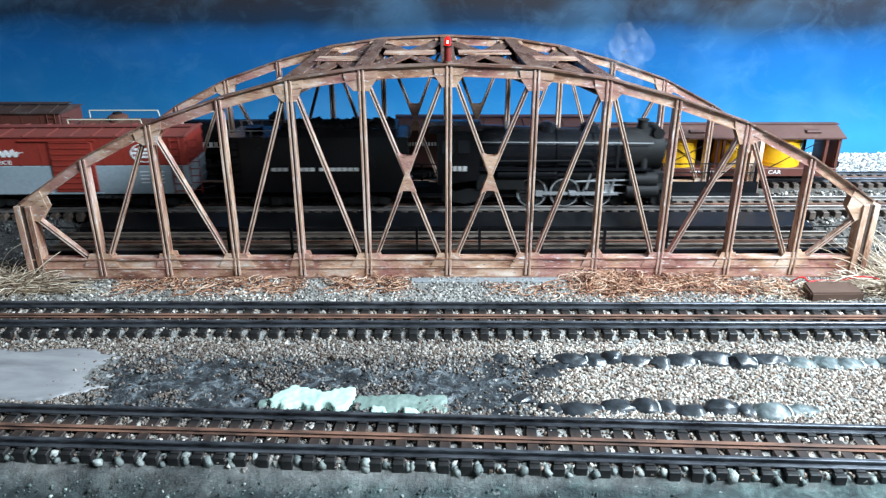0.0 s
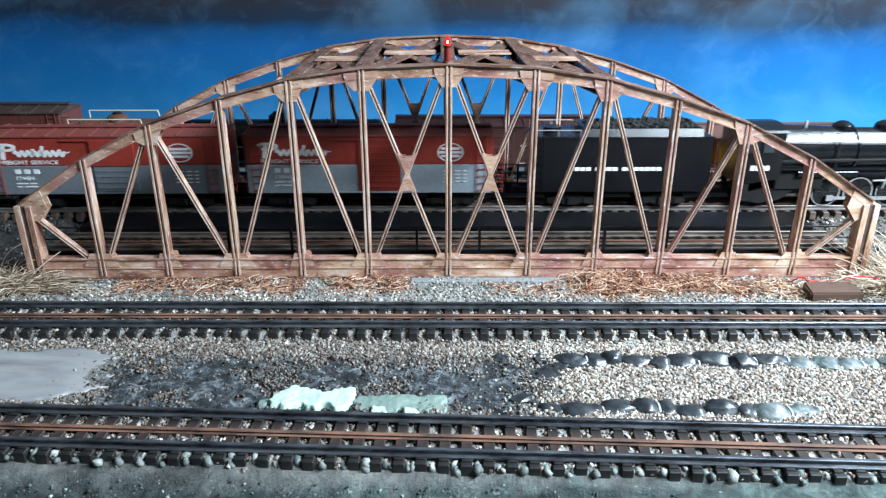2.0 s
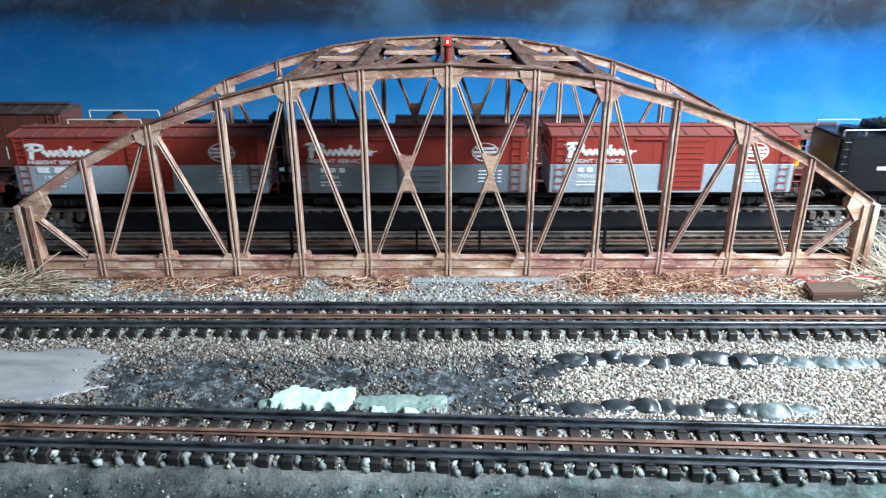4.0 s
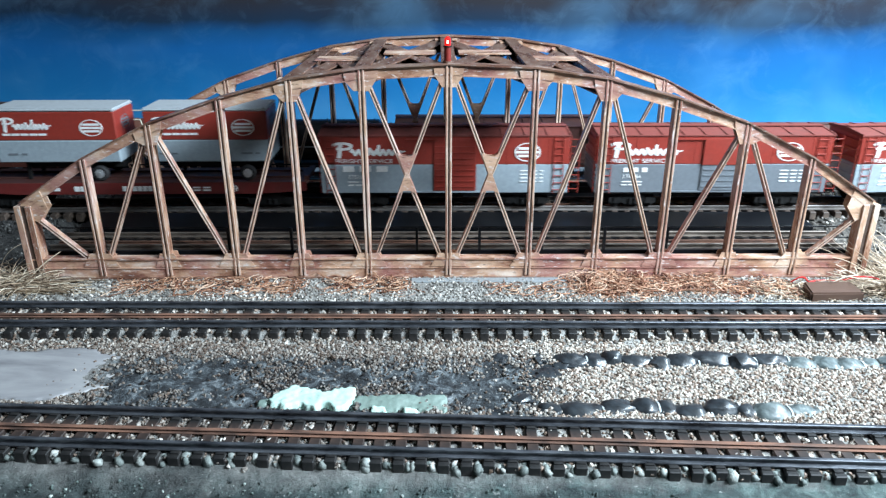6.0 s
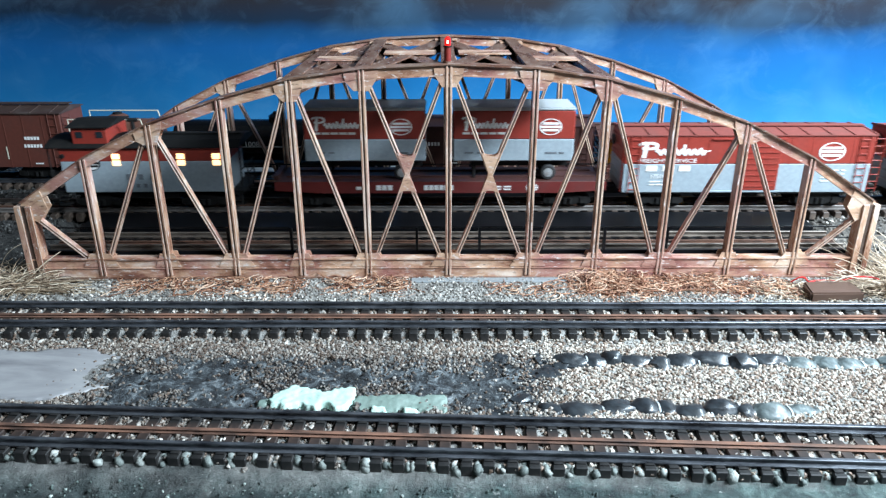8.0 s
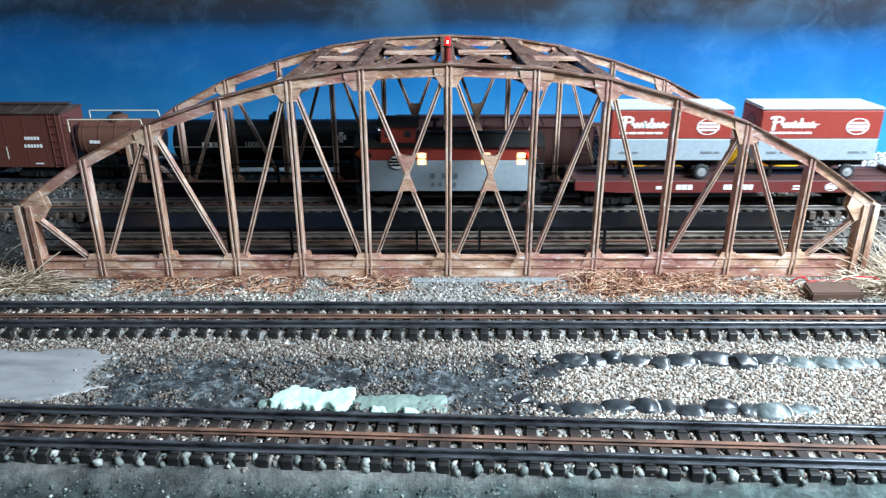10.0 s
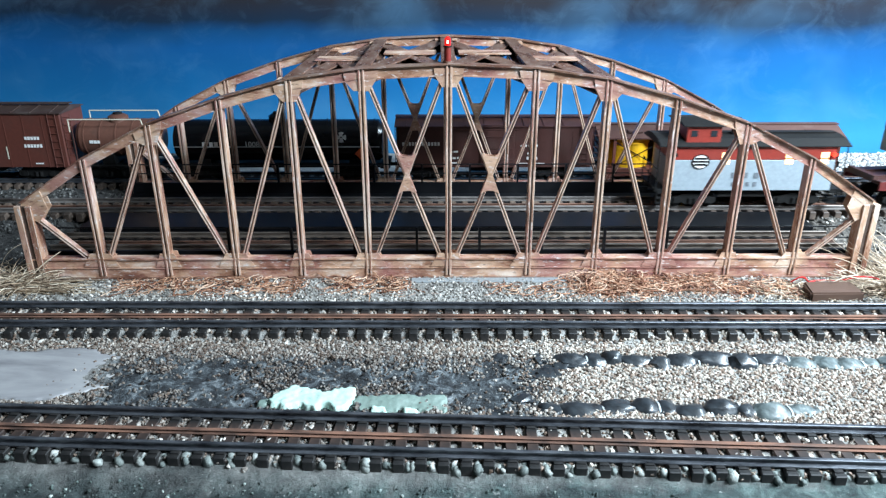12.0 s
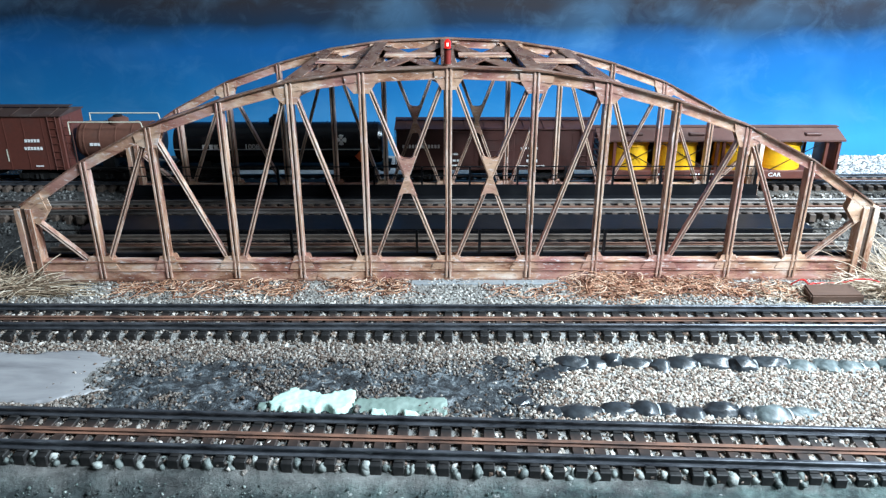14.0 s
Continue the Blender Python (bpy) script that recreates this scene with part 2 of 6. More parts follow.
def stones(name, spots, sizes, mat, label, category, parent=None):
    """Many small angular stones in one mesh. spots: rows of x, y, z."""
    rng = np.random.default_rng(len(spots))
    g = (1 + 5 ** 0.5) / 2
    ico = np.array([(-1, g, 0), (1, g, 0), (-1, -g, 0), (1, -g, 0), (0, -1, g), (0, 1, g), (0, -1, -g), (0, 1, -g), (g, 0, -1), (g, 0, 1), (-g, 0, -1), (-g, 0, 1)]) / 1.9
    tri = np.array([(0, 11, 5), (0, 5, 1), (0, 1, 7), (0, 7, 10), (0, 10, 11), (1, 5, 9), (5, 11, 4), (11, 10, 2), (10, 7, 6), (7, 1, 8), (3, 9, 4), (3, 4, 2), (3, 2, 6), (3, 6, 8), (3, 8, 9), (4, 9, 5), (2, 4, 11), (6, 2, 10), (8, 6, 7), (9, 8, 1)])
    spots, n = np.asarray(spots), len(spots)
    v = ico[None] * (1 + rng.uniform(-0.28, 0.28, (n, 12, 1)))
    v = v * rng.uniform(0.6, 1.25, (n, 1, 3))
    q = rng.normal(size=(n, 4))
    q /= np.linalg.norm(q, axis=1, keepdims=True)
    w, a, b, c = q.T
    rot = np.stack([np.stack([1 - 2 * (b * b + c * c), 2 * (a * b - c * w), 2 * (a * c + b * w)], -1),
                    np.stack([2 * (a * b + c * w), 1 - 2 * (a * a + c * c), 2 * (b * c - a * w)], -1),
                    np.stack([2 * (a * c - b * w), 2 * (b * c + a * w), 1 - 2 * (a * a + b * b)], -1)], 1)
    v = np.einsum("nij,nkj->nki", rot, v) * np.asarray(sizes)[:, None, None] + spots[:, None, :]
    f = tri[None] + (np.arange(n) * 12)[:, None, None]
    me = bpy.data.meshes.new(name)
    me.from_pydata(v.reshape(-1, 3).tolist(), [], f.reshape(-1, 3).tolist())
    me.materials.append(mat)
    ob = new(name, me)
    ob.parent = parent
    return tagged(ob, label, category, kind="stuff")


def gravel_material(name, stops, rough, soot=True):
    m, t, b = material(name, rough)
    geo = t.nodes.new("ShaderNodeNewGeometry")
    n = noise_out(t, 500, 3, 0.6)
    base = ramp(t, stops, geo.outputs["Random Per Island"])
    base = mix(t, 0.35, base, ramp(t, [(0.3, (0.1, 0.09, 0.08)), (0.7, (0.85, 0.8, 0.74))], n), "OVERLAY")
    if soot:
        dark = mask_box(t, -0.245, 0.075, 0.386, 0.468, 0.022, 0.07)
        brown = mask_box(t, -0.7, 0.03, 0.30, 0.52, 0.05, 0.10)
        base = mix(t, brown, base, mix(t, 0.8, base, (0.45, 0.43, 0.43), "MULTIPLY"))
        patchy = ramp(t, [(0.42, (0.12, 0.12, 0.12)), (0.54, (1, 1, 1))], noise_out(t, 150, 4, 0.7))
        dark = mix(t, 1.0, dark, patchy, "MULTIPLY")
        base = mix(t, dark, base, mix(t, 0.75, base, (0.20, 0.22, 0.25), "MULTIPLY"))
    t.links.new(base, b.inputs["Base Color"])
    return m


GRAVEL = gravel_material("mixed_tan_gravel", [(0.0, (0.05, 0.04, 0.033)), (0.22, (0.17, 0.115, 0.085)), (0.40, (0.31, 0.235, 0.185)), (0.55, (0.27, 0.245, 0.215)), (0.8, (0.50, 0.445, 0.385)), (1.0, (0.76, 0.72, 0.66))], 0.6)
GREY_GRAVEL = gravel_material("grey_ballast", [(0.0, (0.06, 0.055, 0.05)), (0.4, (0.19, 0.18, 0.165)), (0.75, (0.37, 0.355, 0.325)), (1.0, (0.68, 0.66, 0.62))], 0.65, soot=False)

PALE_GRAVEL = gravel_material("white_gravel", [(0.0, (0.07, 0.07, 0.07)), (0.4, (0.28, 0.28, 0.275)), (0.7, (0.52, 0.52, 0.51)), (1.0, (0.80, 0.80, 0.78))], 0.6, soot=False)


def scatter(n, x0, x1, y0, y1, keep, seed):
    rng = np.random.default_rng(seed)
    out = []
    for x, y, k in zip(rng.uniform(x0, x1, n), rng.uniform(y0, y1, n), rng.uniform(0, 1, n)):
        if k < keep(x, y):
            out.append((x, y, ground_z(x, y) + 0.0004))
    return out


def yard_keep(x, y):
    if pool_at(x, y):
        return 0.22 * soft_step(-0.30, -0.21, x)
    crust = soft_step(-0.27, -0.22, x) * (1 - soft_step(0.03, 0.10, x)) * soft_step(0.380, 0.392, y) * (1 - soft_step(0.455, 0.478, y))
    bare = 0.95 - 0.62 * soft_step(0.05, 0.35, noise.noise((x * 30, y * 38, 7.3)))
    return 1 - crust * bare


def build_gravel():
    rng = np.random.default_rng(5)
    s = scatter(52000, -0.52, 0.52, 0.375, 0.493, yard_keep, 1)
    stones("gravel", s, rng.uniform(0.0005, 0.0015, len(s)), GRAVEL, "loose tan and grey gravel between the model tracks", "gravel")
    s = scatter(12000, -0.6, 0.6, 0.548, 0.615, lambda x, y: 0.85, 2)
    stones("gravel", s, rng.uniform(0.0007, 0.0017, len(s)), GREY_GRAVEL, "fine grey gravel along the foot of the bridge", "gravel")
    s = scatter(9000, -0.6, 0.6, 0.49, 0.548, lambda x, y: 0.8, 3) + scatter(9000, -0.5, 0.5, 0.325, 0.40, lambda x, y: 0.8 * (y > 0.336 - 0.043 * x), 4)
    stones("ballast", s, rng.uniform(0.0007, 0.0018, len(s)), GRAVEL, "loose ballast between the track ties", "gravel")
    s = scatter(7000, -0.6, 0.85, 0.868, 0.965, lambda x, y: 0.95 * (x > -0.37) * (y > 0.872 + 0.06 * soft_step(0.34, 0.38, abs(x))), 18)
    stones("ballast", s, rng.uniform(0.0010, 0.0022, len(s)), GRAVEL, "tan ballast around the siding behind the bridge", "gravel")
    s = scatter(9000, 0.30, 1.0, 0.95, 1.084, lambda x, y: 0.75, 8)
    stones("gravel", s, rng.uniform(0.0012, 0.0026, len(s)), PALE_GRAVEL, "white crushed stone before the sky board", "gravel")
    s = scatter(9000, -1.0, -0.37, 0.6, 1.07, lambda x, y: 0.8, 6)
    dark = gravel_material("dark_grey_ballast", [(0.0, (0.015, 0.015, 0.015)), (0.5, (0.055, 0.055, 0.054)), (0.85, (0.13, 0.13, 0.125)), (1.0, (0.32, 0.32, 0.31))], 0.65, soot=False)
    stones("gravel", s, rng.uniform(0.001, 0.0022, len(s)), dark, "dark grey gravel bank beside the bridge end", "gravel")
    bank = gravel_material("mixed_grey_bank", [(0.0, (0.02, 0.018, 0.016)), (0.5, (0.10, 0.09, 0.08)), (0.8, (0.24, 0.225, 0.205)), (1.0, (0.62, 0.60, 0.57))], 0.65, soot=False)
    s = scatter(9000, 0.38, 1.0, 0.6, 0.87, lambda x, y: 0.8, 7)
    stones("gravel", s, rng.uniform(0.001, 0.0024, len(s)), bank, "mixed grey gravel bank beside the bridge end", "gravel")

    s = scatter(6000, -0.42, 0.42, 0.24, 0.332, lambda x, y: 0.8 * (y < 0.325 - 0.043 * x), 9)
    grit = gravel_material("grey_green_grit", [(0.0, (0.012, 0.018, 0.018)), (0.5, (0.06, 0.085, 0.08)), (0.85, (0.15, 0.20, 0.185)), (1.0, (0.42, 0.48, 0.45))], 0.7, soot=False)
    stones("grit", s, rng.uniform(0.0003, 0.0011, len(s)), grit, "fine grey-green grit on the plaster bank", "grit")


build_gravel()


# ---------------- backdrop and room ----------------
def sky_material():
    """A painted sky board: deep blue, soft pale clouds low down, darkening to near black along the top."""
    m, t, b = material("painted_sky", 0.7)
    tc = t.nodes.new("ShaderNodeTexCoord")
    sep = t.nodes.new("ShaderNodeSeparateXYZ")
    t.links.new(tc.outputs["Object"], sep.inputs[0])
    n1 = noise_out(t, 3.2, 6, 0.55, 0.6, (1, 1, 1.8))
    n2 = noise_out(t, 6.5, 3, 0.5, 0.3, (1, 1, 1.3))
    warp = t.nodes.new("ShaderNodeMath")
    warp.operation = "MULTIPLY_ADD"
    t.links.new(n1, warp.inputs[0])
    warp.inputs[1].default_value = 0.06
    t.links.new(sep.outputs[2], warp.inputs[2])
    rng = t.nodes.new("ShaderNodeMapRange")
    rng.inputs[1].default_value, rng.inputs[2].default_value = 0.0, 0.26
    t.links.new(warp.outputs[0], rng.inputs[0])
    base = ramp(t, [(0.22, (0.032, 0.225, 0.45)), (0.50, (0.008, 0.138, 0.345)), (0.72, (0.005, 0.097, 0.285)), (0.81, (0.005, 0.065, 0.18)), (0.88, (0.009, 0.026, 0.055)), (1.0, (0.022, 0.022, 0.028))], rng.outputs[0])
    puff = ramp(t, [(0.48, (0, 0, 0)), (0.80, (0.30, 0.30, 0.30))], n2)
    base = mix(t, puff, base, (0.12, 0.31, 0.52))
    wisp = ramp(t, [(0.50, (0, 0, 0)), (0.72, (0.09, 0.09, 0.09))], noise_out(t, 17, 7, 0.68, 1.0, (1, 1, 1.3)))
    base = mix(t, wisp, base, (0.20, 0.38, 0.56))
    worn = ramp(t, [(0.40, (0.64, 0.67, 0.70)), (0.64, (0.98, 0.98, 0.98))], noise_out(t, 4.5, 5, 0.6, 0.5))
    base = mix(t, 0.5, base, worn, "MULTIPLY")
    t.links.new(base, b.inputs["Base Color"])
    b.inputs["Specular IOR Level"].default_value = 0.15
    return m


def build_room():
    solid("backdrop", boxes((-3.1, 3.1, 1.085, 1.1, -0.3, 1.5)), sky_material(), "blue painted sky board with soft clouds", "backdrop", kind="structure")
    wall = paint("room_wall_paint", (0.16, 0.15, 0.145), 0.8, scale=4)
    for name, b in (("wall_west", (-3.15, -3.1, -1.6, 1.1, -0.3, 1.5)), ("wall_east", (3.1, 3.15, -1.6, 1.1, -0.3, 1.5)), ("wall_south", (-3.15, 3.15, -1.65, -1.6, -0.3, 1.5))):
        solid(name, boxes(b), wall, "plain grey room wall", "wall", kind="structure")
    solid("ceiling", boxes((-3.15, 3.15, -1.65, 1.1, 1.5, 1.55)), paint("ceiling_paint", (0.35, 0.35, 0.35), 0.8, scale=4), "plain white ceiling", "ceiling", kind="structure")
    solid("floor", boxes((-3.15, 3.15, -1.65, 1.1, -0.35, -0.3)), wall, "plain dark floor under the table", "floor", kind="structure")


build_room()


# ---------------- track ----------------
RAIL_H = 0.0050


def rail_profile(w=0.0026, h=RAIL_H):
    return [(-0.0026, 0), (0.0026, 0), (0.0026, 0.0007), (0.0006, 0.0014), (0.0006, h - 0.0018), (w / 2, h - 0.0013), (w / 2, h - 0.0004), (w / 2 - 0.0004, h), (-w / 2 + 0.0004, h), (-w / 2, h - 0.0004), (-w / 2, h - 0.0013), (-0.0006, h - 0.0018), (-0.0006, 0.0014), (-0.0026, 0.0007)]


def straight(s):
    """Place and heading along a straight track."""
    return s, 0.0, 0.0


def track(m, x0, x1, pitch, label, length=0.060, tie_mat=None, rail_mat=None, centre_mat=None, gauge=0.0335, seed=1, way=straight, near=2.0):
    """Three-rail track along a way: two running rails, a centre rail and ties; the railhead lies 15 mm above z 0.
    Ties within the distance near of the middle are pieces of their own."""
    tr = thing("railway_track", m, label, "track")
    prof = rail_profile()
    stops = [x0, x1] if way is straight else spread(x0, x1, 0.03)

    def bar(name, y0, ky, kz, mat, label):
        bm = bmesh.new()
        rings = []
        for s in stops:
            x, y, a = way(s)
            rings.append([bm.verts.new((x - math.sin(a) * (y0 + p * ky), y + math.cos(a) * (y0 + p * ky), 0.0152 - RAIL_H + q * kz)) for p, q in prof])
        for r0, r1 in zip(rings, rings[1:]):
            for i in range(len(prof)):
                j = (i + 1) % len(prof)
                bm.faces.new((r0[i], r0[j], r1[j], r1[i]))
        bm.faces.new(rings[0][::-1])
        bm.faces.new(rings[-1])
        part(name, bm, mat, tr, label)

    for y in (-gauge / 2, gauge / 2):
        bar("rail", y, 1, 1, rail_mat or RAIL, "worn steel running rail")
    bar("centre_rail", 0, 1.15, 0.40, centre_mat or RAIL_RUSTY, "rusty brown centre rail")
    rng = random.Random(seed)
    top = 0.0152 - RAIL_H
    bm = soften(boxes((-0.0035, 0.0035, -length / 2, length / 2, top - 0.009, top)), 0.0005)
    for s in (-1, 1):
        box(bm, -0.0026, 0.0026, s * gauge / 2 - 0.005, s * gauge / 2 + 0.005, top - 0.0002, top + 0.0007)
    first, far = None, bmesh.new()
    for i in range(round((x1 - x0) / pitch)):
        s = x0 + (i + 0.5) * pitch
        x, y, a = way(s)
        at = pose(x + rng.uniform(-0.0004, 0.0004), y + rng.uniform(-0.0008, 0.0008), -rng.uniform(0, 0.0006), 0, 0, math.degrees(a) + rng.uniform(-1.2, 1.2))
        if abs(s) > near:
            k = len(far.verts)
            box(far, -0.0035, 0.0035, -length / 2, length / 2, top - 0.009, top)
            far.verts.ensure_lookup_table()
            bmesh.ops.transform(far, matrix=at, verts=far.verts[k:])
        elif first is None:
            first = part("tie", bm, tie_mat or TIE, tr, at=at)
        else:
            again(first, at)
    if len(far.verts):
        tagged(part("far_ties", far, tie_mat or TIE, tr), kind="stuff")
    return tr


track(pose(0, 0.3598, -0.0033, 0, 0, -2.43), -0.75, 0.75, 0.0133, "black-tied three-rail model track with a rusty centre rail", 0.050, seed=2)
track(pose(0, 0.5180, -0.0024, 0, 0, -0.27), -0.85, 0.85, 0.0139, "three-rail model track along the bridge's foot", 0.054, seed=3)

# ---------------- the arch bridge ----------------
HALF = [0.0, 0.0749, 0.1373, 0.1989, 0.2630, 0.3254, 0.389]
TOP = [0.1988, 0.1956, 0.1866, 0.1702, 0.1486, 0.1176, 0.0765]
NODES = [(-x, z) for x, z in zip(HALF[::-1], TOP[::-1])] + list(zip(HALF[1:], TOP[1:]))
DEPTH = 0.010
CHORD_TOP = 0.0205


def beam_between(p, q, w, d, grooves=True, flange=0.0009):
    """An H-section member between two points in x and z: two flanges across y and a recessed web."""
    p, q = Vector((p[0], 0, p[1])), Vector((q[0], 0, q[1]))
    ln = (q - p).length
    bm = bmesh.new()
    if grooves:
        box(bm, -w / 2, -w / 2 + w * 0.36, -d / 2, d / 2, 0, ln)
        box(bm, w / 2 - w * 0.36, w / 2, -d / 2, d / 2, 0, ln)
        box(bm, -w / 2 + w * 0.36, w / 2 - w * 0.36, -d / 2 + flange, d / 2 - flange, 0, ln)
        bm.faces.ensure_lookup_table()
        # web faces take the dark recess-shade colour
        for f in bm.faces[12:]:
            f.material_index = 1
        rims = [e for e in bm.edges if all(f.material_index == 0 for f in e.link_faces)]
        # bevelled rims take the pale highlight colour
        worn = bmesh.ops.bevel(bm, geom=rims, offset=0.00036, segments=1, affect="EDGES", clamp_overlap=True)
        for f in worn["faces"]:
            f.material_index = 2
    else:
        box(bm, -w / 2, w / 2, -d / 2, d / 2, 0, ln)
    ang = math.atan2(q.x - p.x, q.z - p.z)
    bmesh.ops.transform(bm, matrix=Matrix.Translation(p) @ Matrix.Rotation(ang, 4, "Y"), verts=bm.verts)
    return bm


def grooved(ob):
    """The grimy web carries painted recess shade, its rims painted pale highlights."""
    ob.data.materials.append(GROOVE_SHADE)
    ob.data.materials.append(EDGE_GLINT)
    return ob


def truss(bridge, y, face):
    """One arch truss of the bridge in the plane y. face: -1 where its outer side looks to the front."""
    at = pose(0, y, 0)
    L = HALF[-1]
    # bottom chord: plate girder with flanges
    part("bottom_chord", boxes((-L - 0.006, L + 0.006, -0.0035, 0.0035, 0.0016, CHORD_TOP - 0.0014)), RUST, bridge, at=at)
    part("chord_flange", boxes((-L - 0.008, L + 0.008, -0.0058, 0.0058, 0.0, 0.0016)), RUST_EDGE, bridge, at=at)
    part("chord_flange", boxes((-L - 0.006, L + 0.006, -0.005, 0.005, CHORD_TOP - 0.0014, CHORD_TOP)), RUST, bridge, at=at)
    part("chord_rib", boxes((-L - 0.006, L + 0.006, -0.0044, 0.0044, 0.0100, 0.0110)), RUST, bridge, at=at)
    # arch: web plate and top flange for each panel
    for (xa, za), (xb, zb) in zip(NODES, NODES[1:]):
        bm = prism(bmesh.new(), [(xa, za - DEPTH), (xb, zb - DEPTH), (xb, zb - 0.0012), (xa, za - 0.0012)], -0.003, 0.003)
        prism(bm, [(xa, za - DEPTH - 0.0006), (xb, zb - DEPTH - 0.0006), (xb, zb - DEPTH + 0.0005), (xa, za - DEPTH + 0.0005)], -0.0042, 0.0042)
        part("top_chord", bm, RUST, bridge, at=at)
        part("top_flange", prism(bmesh.new(), [(xa, za - 0.0014), (xb, zb - 0.0014), (xb, zb), (xa, za)], -0.0058, 0.0058), RUST_EDGE, bridge, at=at)
    n = len(NODES)
    for i, (x, z) in enumerate(NODES):
        end = i in (0, n - 1)
        s = -1 if x < 0 else 1
        if end:
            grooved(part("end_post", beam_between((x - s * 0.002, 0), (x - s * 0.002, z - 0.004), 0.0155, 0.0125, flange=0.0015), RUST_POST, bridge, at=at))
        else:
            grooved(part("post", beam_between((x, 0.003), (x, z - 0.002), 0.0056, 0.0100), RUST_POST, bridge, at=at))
        # gusset plates at foot and head
        g = 0.017 if i % 2 or i == 6 else 0.012
        lo, hi = (x - g if i else x), (x + g if i < n - 1 else x)
        bm = bmesh.new()
        for f in (-1, 1):
            prism(bm, [(lo, 0.012), (hi, 0.012), (min(hi, x + g * 0.55), 0.0255), (max(lo, x - g * 0.55), 0.0255)], f * 0.0037, f * 0.0043)
        part("gusset", bm, RUST_PALE, bridge, at=at)
        if not end and (i % 2 == 0 or i in (5, 7)):
            sl = (NODES[i + 1][1] - NODES[i - 1][1]) / (NODES[i + 1][0] - NODES[i - 1][0])
            h = 0.013 if i % 2 == 0 else 0.015
            bm = bmesh.new()
            for f in (-1, 1):
                prism(bm, [(x - h, z - 0.004 - h * sl), (x + h, z - 0.004 + h * sl), (x + h * 0.9, z - DEPTH - 0.001 + h * sl), (x + h * 0.45, z - DEPTH - 0.010), (x - h * 0.45, z - DEPTH - 0.010), (x - h * 0.9, z - DEPTH - 0.001 - h * sl)], f * 0.0034, f * 0.0042)
            part("gusset", bm, RUST_PALE, bridge, at=at)
        if end:
            bm = bmesh.new()
            for f in (-1, 1):
                prism(bm, [(x, z - 0.003), (x - s * 0.020, z + 0.010), (x - s * 0.024, z - 0.006), (x - s * 0.014, z - 0.020), (x - s * 0.006, z - 0.016)], f * 0.0034, f * 0.0042)
            part("gusset", bm, RUST_PALE, bridge, at=at)

    def diagonal(i, j, w=0.0036):
        """From the head of post i to the foot of post j."""
        (xa, za), xb = NODES[i], NODES[j][0]
        s = 1 if xb > xa else -1
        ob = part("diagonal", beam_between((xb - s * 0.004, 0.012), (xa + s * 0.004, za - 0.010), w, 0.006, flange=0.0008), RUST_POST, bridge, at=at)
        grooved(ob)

    for i, j in ((0, 1), (2, 1), (2, 3), (4, 3), (4, 5), (5, 6), (6, 5)):
        diagonal(i, j)
        diagonal(12 - i, 12 - j)
    # plates where the centre diagonals cross
    for s in (-1, 1):
        bm = bmesh.new()
        for dz in (0.010, -0.018):
            up = 1 if dz > 0 else -1
            cz = 0.102
            prism(bm, [(s * 0.0375 - 0.0015, cz), (s * 0.0375 + 0.0015, cz), (s * 0.0375 + 0.0085, cz + up * 0.019), (s * 0.0375 + 0.003, cz + up * 0.016), (s * 0.0375 - 0.003, cz + up * 0.016), (s * 0.0375 - 0.0085, cz + up * 0.019)], -0.0034, -0.0028)
            prism(bm, [(s * 0.0375 - 0.0015, cz), (s * 0.0375 + 0.0015, cz), (s * 0.0375 + 0.0085, cz + up * 0.019), (s * 0.0375 + 0.003, cz + up * 0.016), (s * 0.0375 - 0.003, cz + up * 0.016), (s * 0.0375 - 0.0085, cz + up * 0.019)], 0.0028, 0.0034)
        part("gusset", bm, RUST_PALE, bridge, at=at)


BRIDGE_W = 0.247


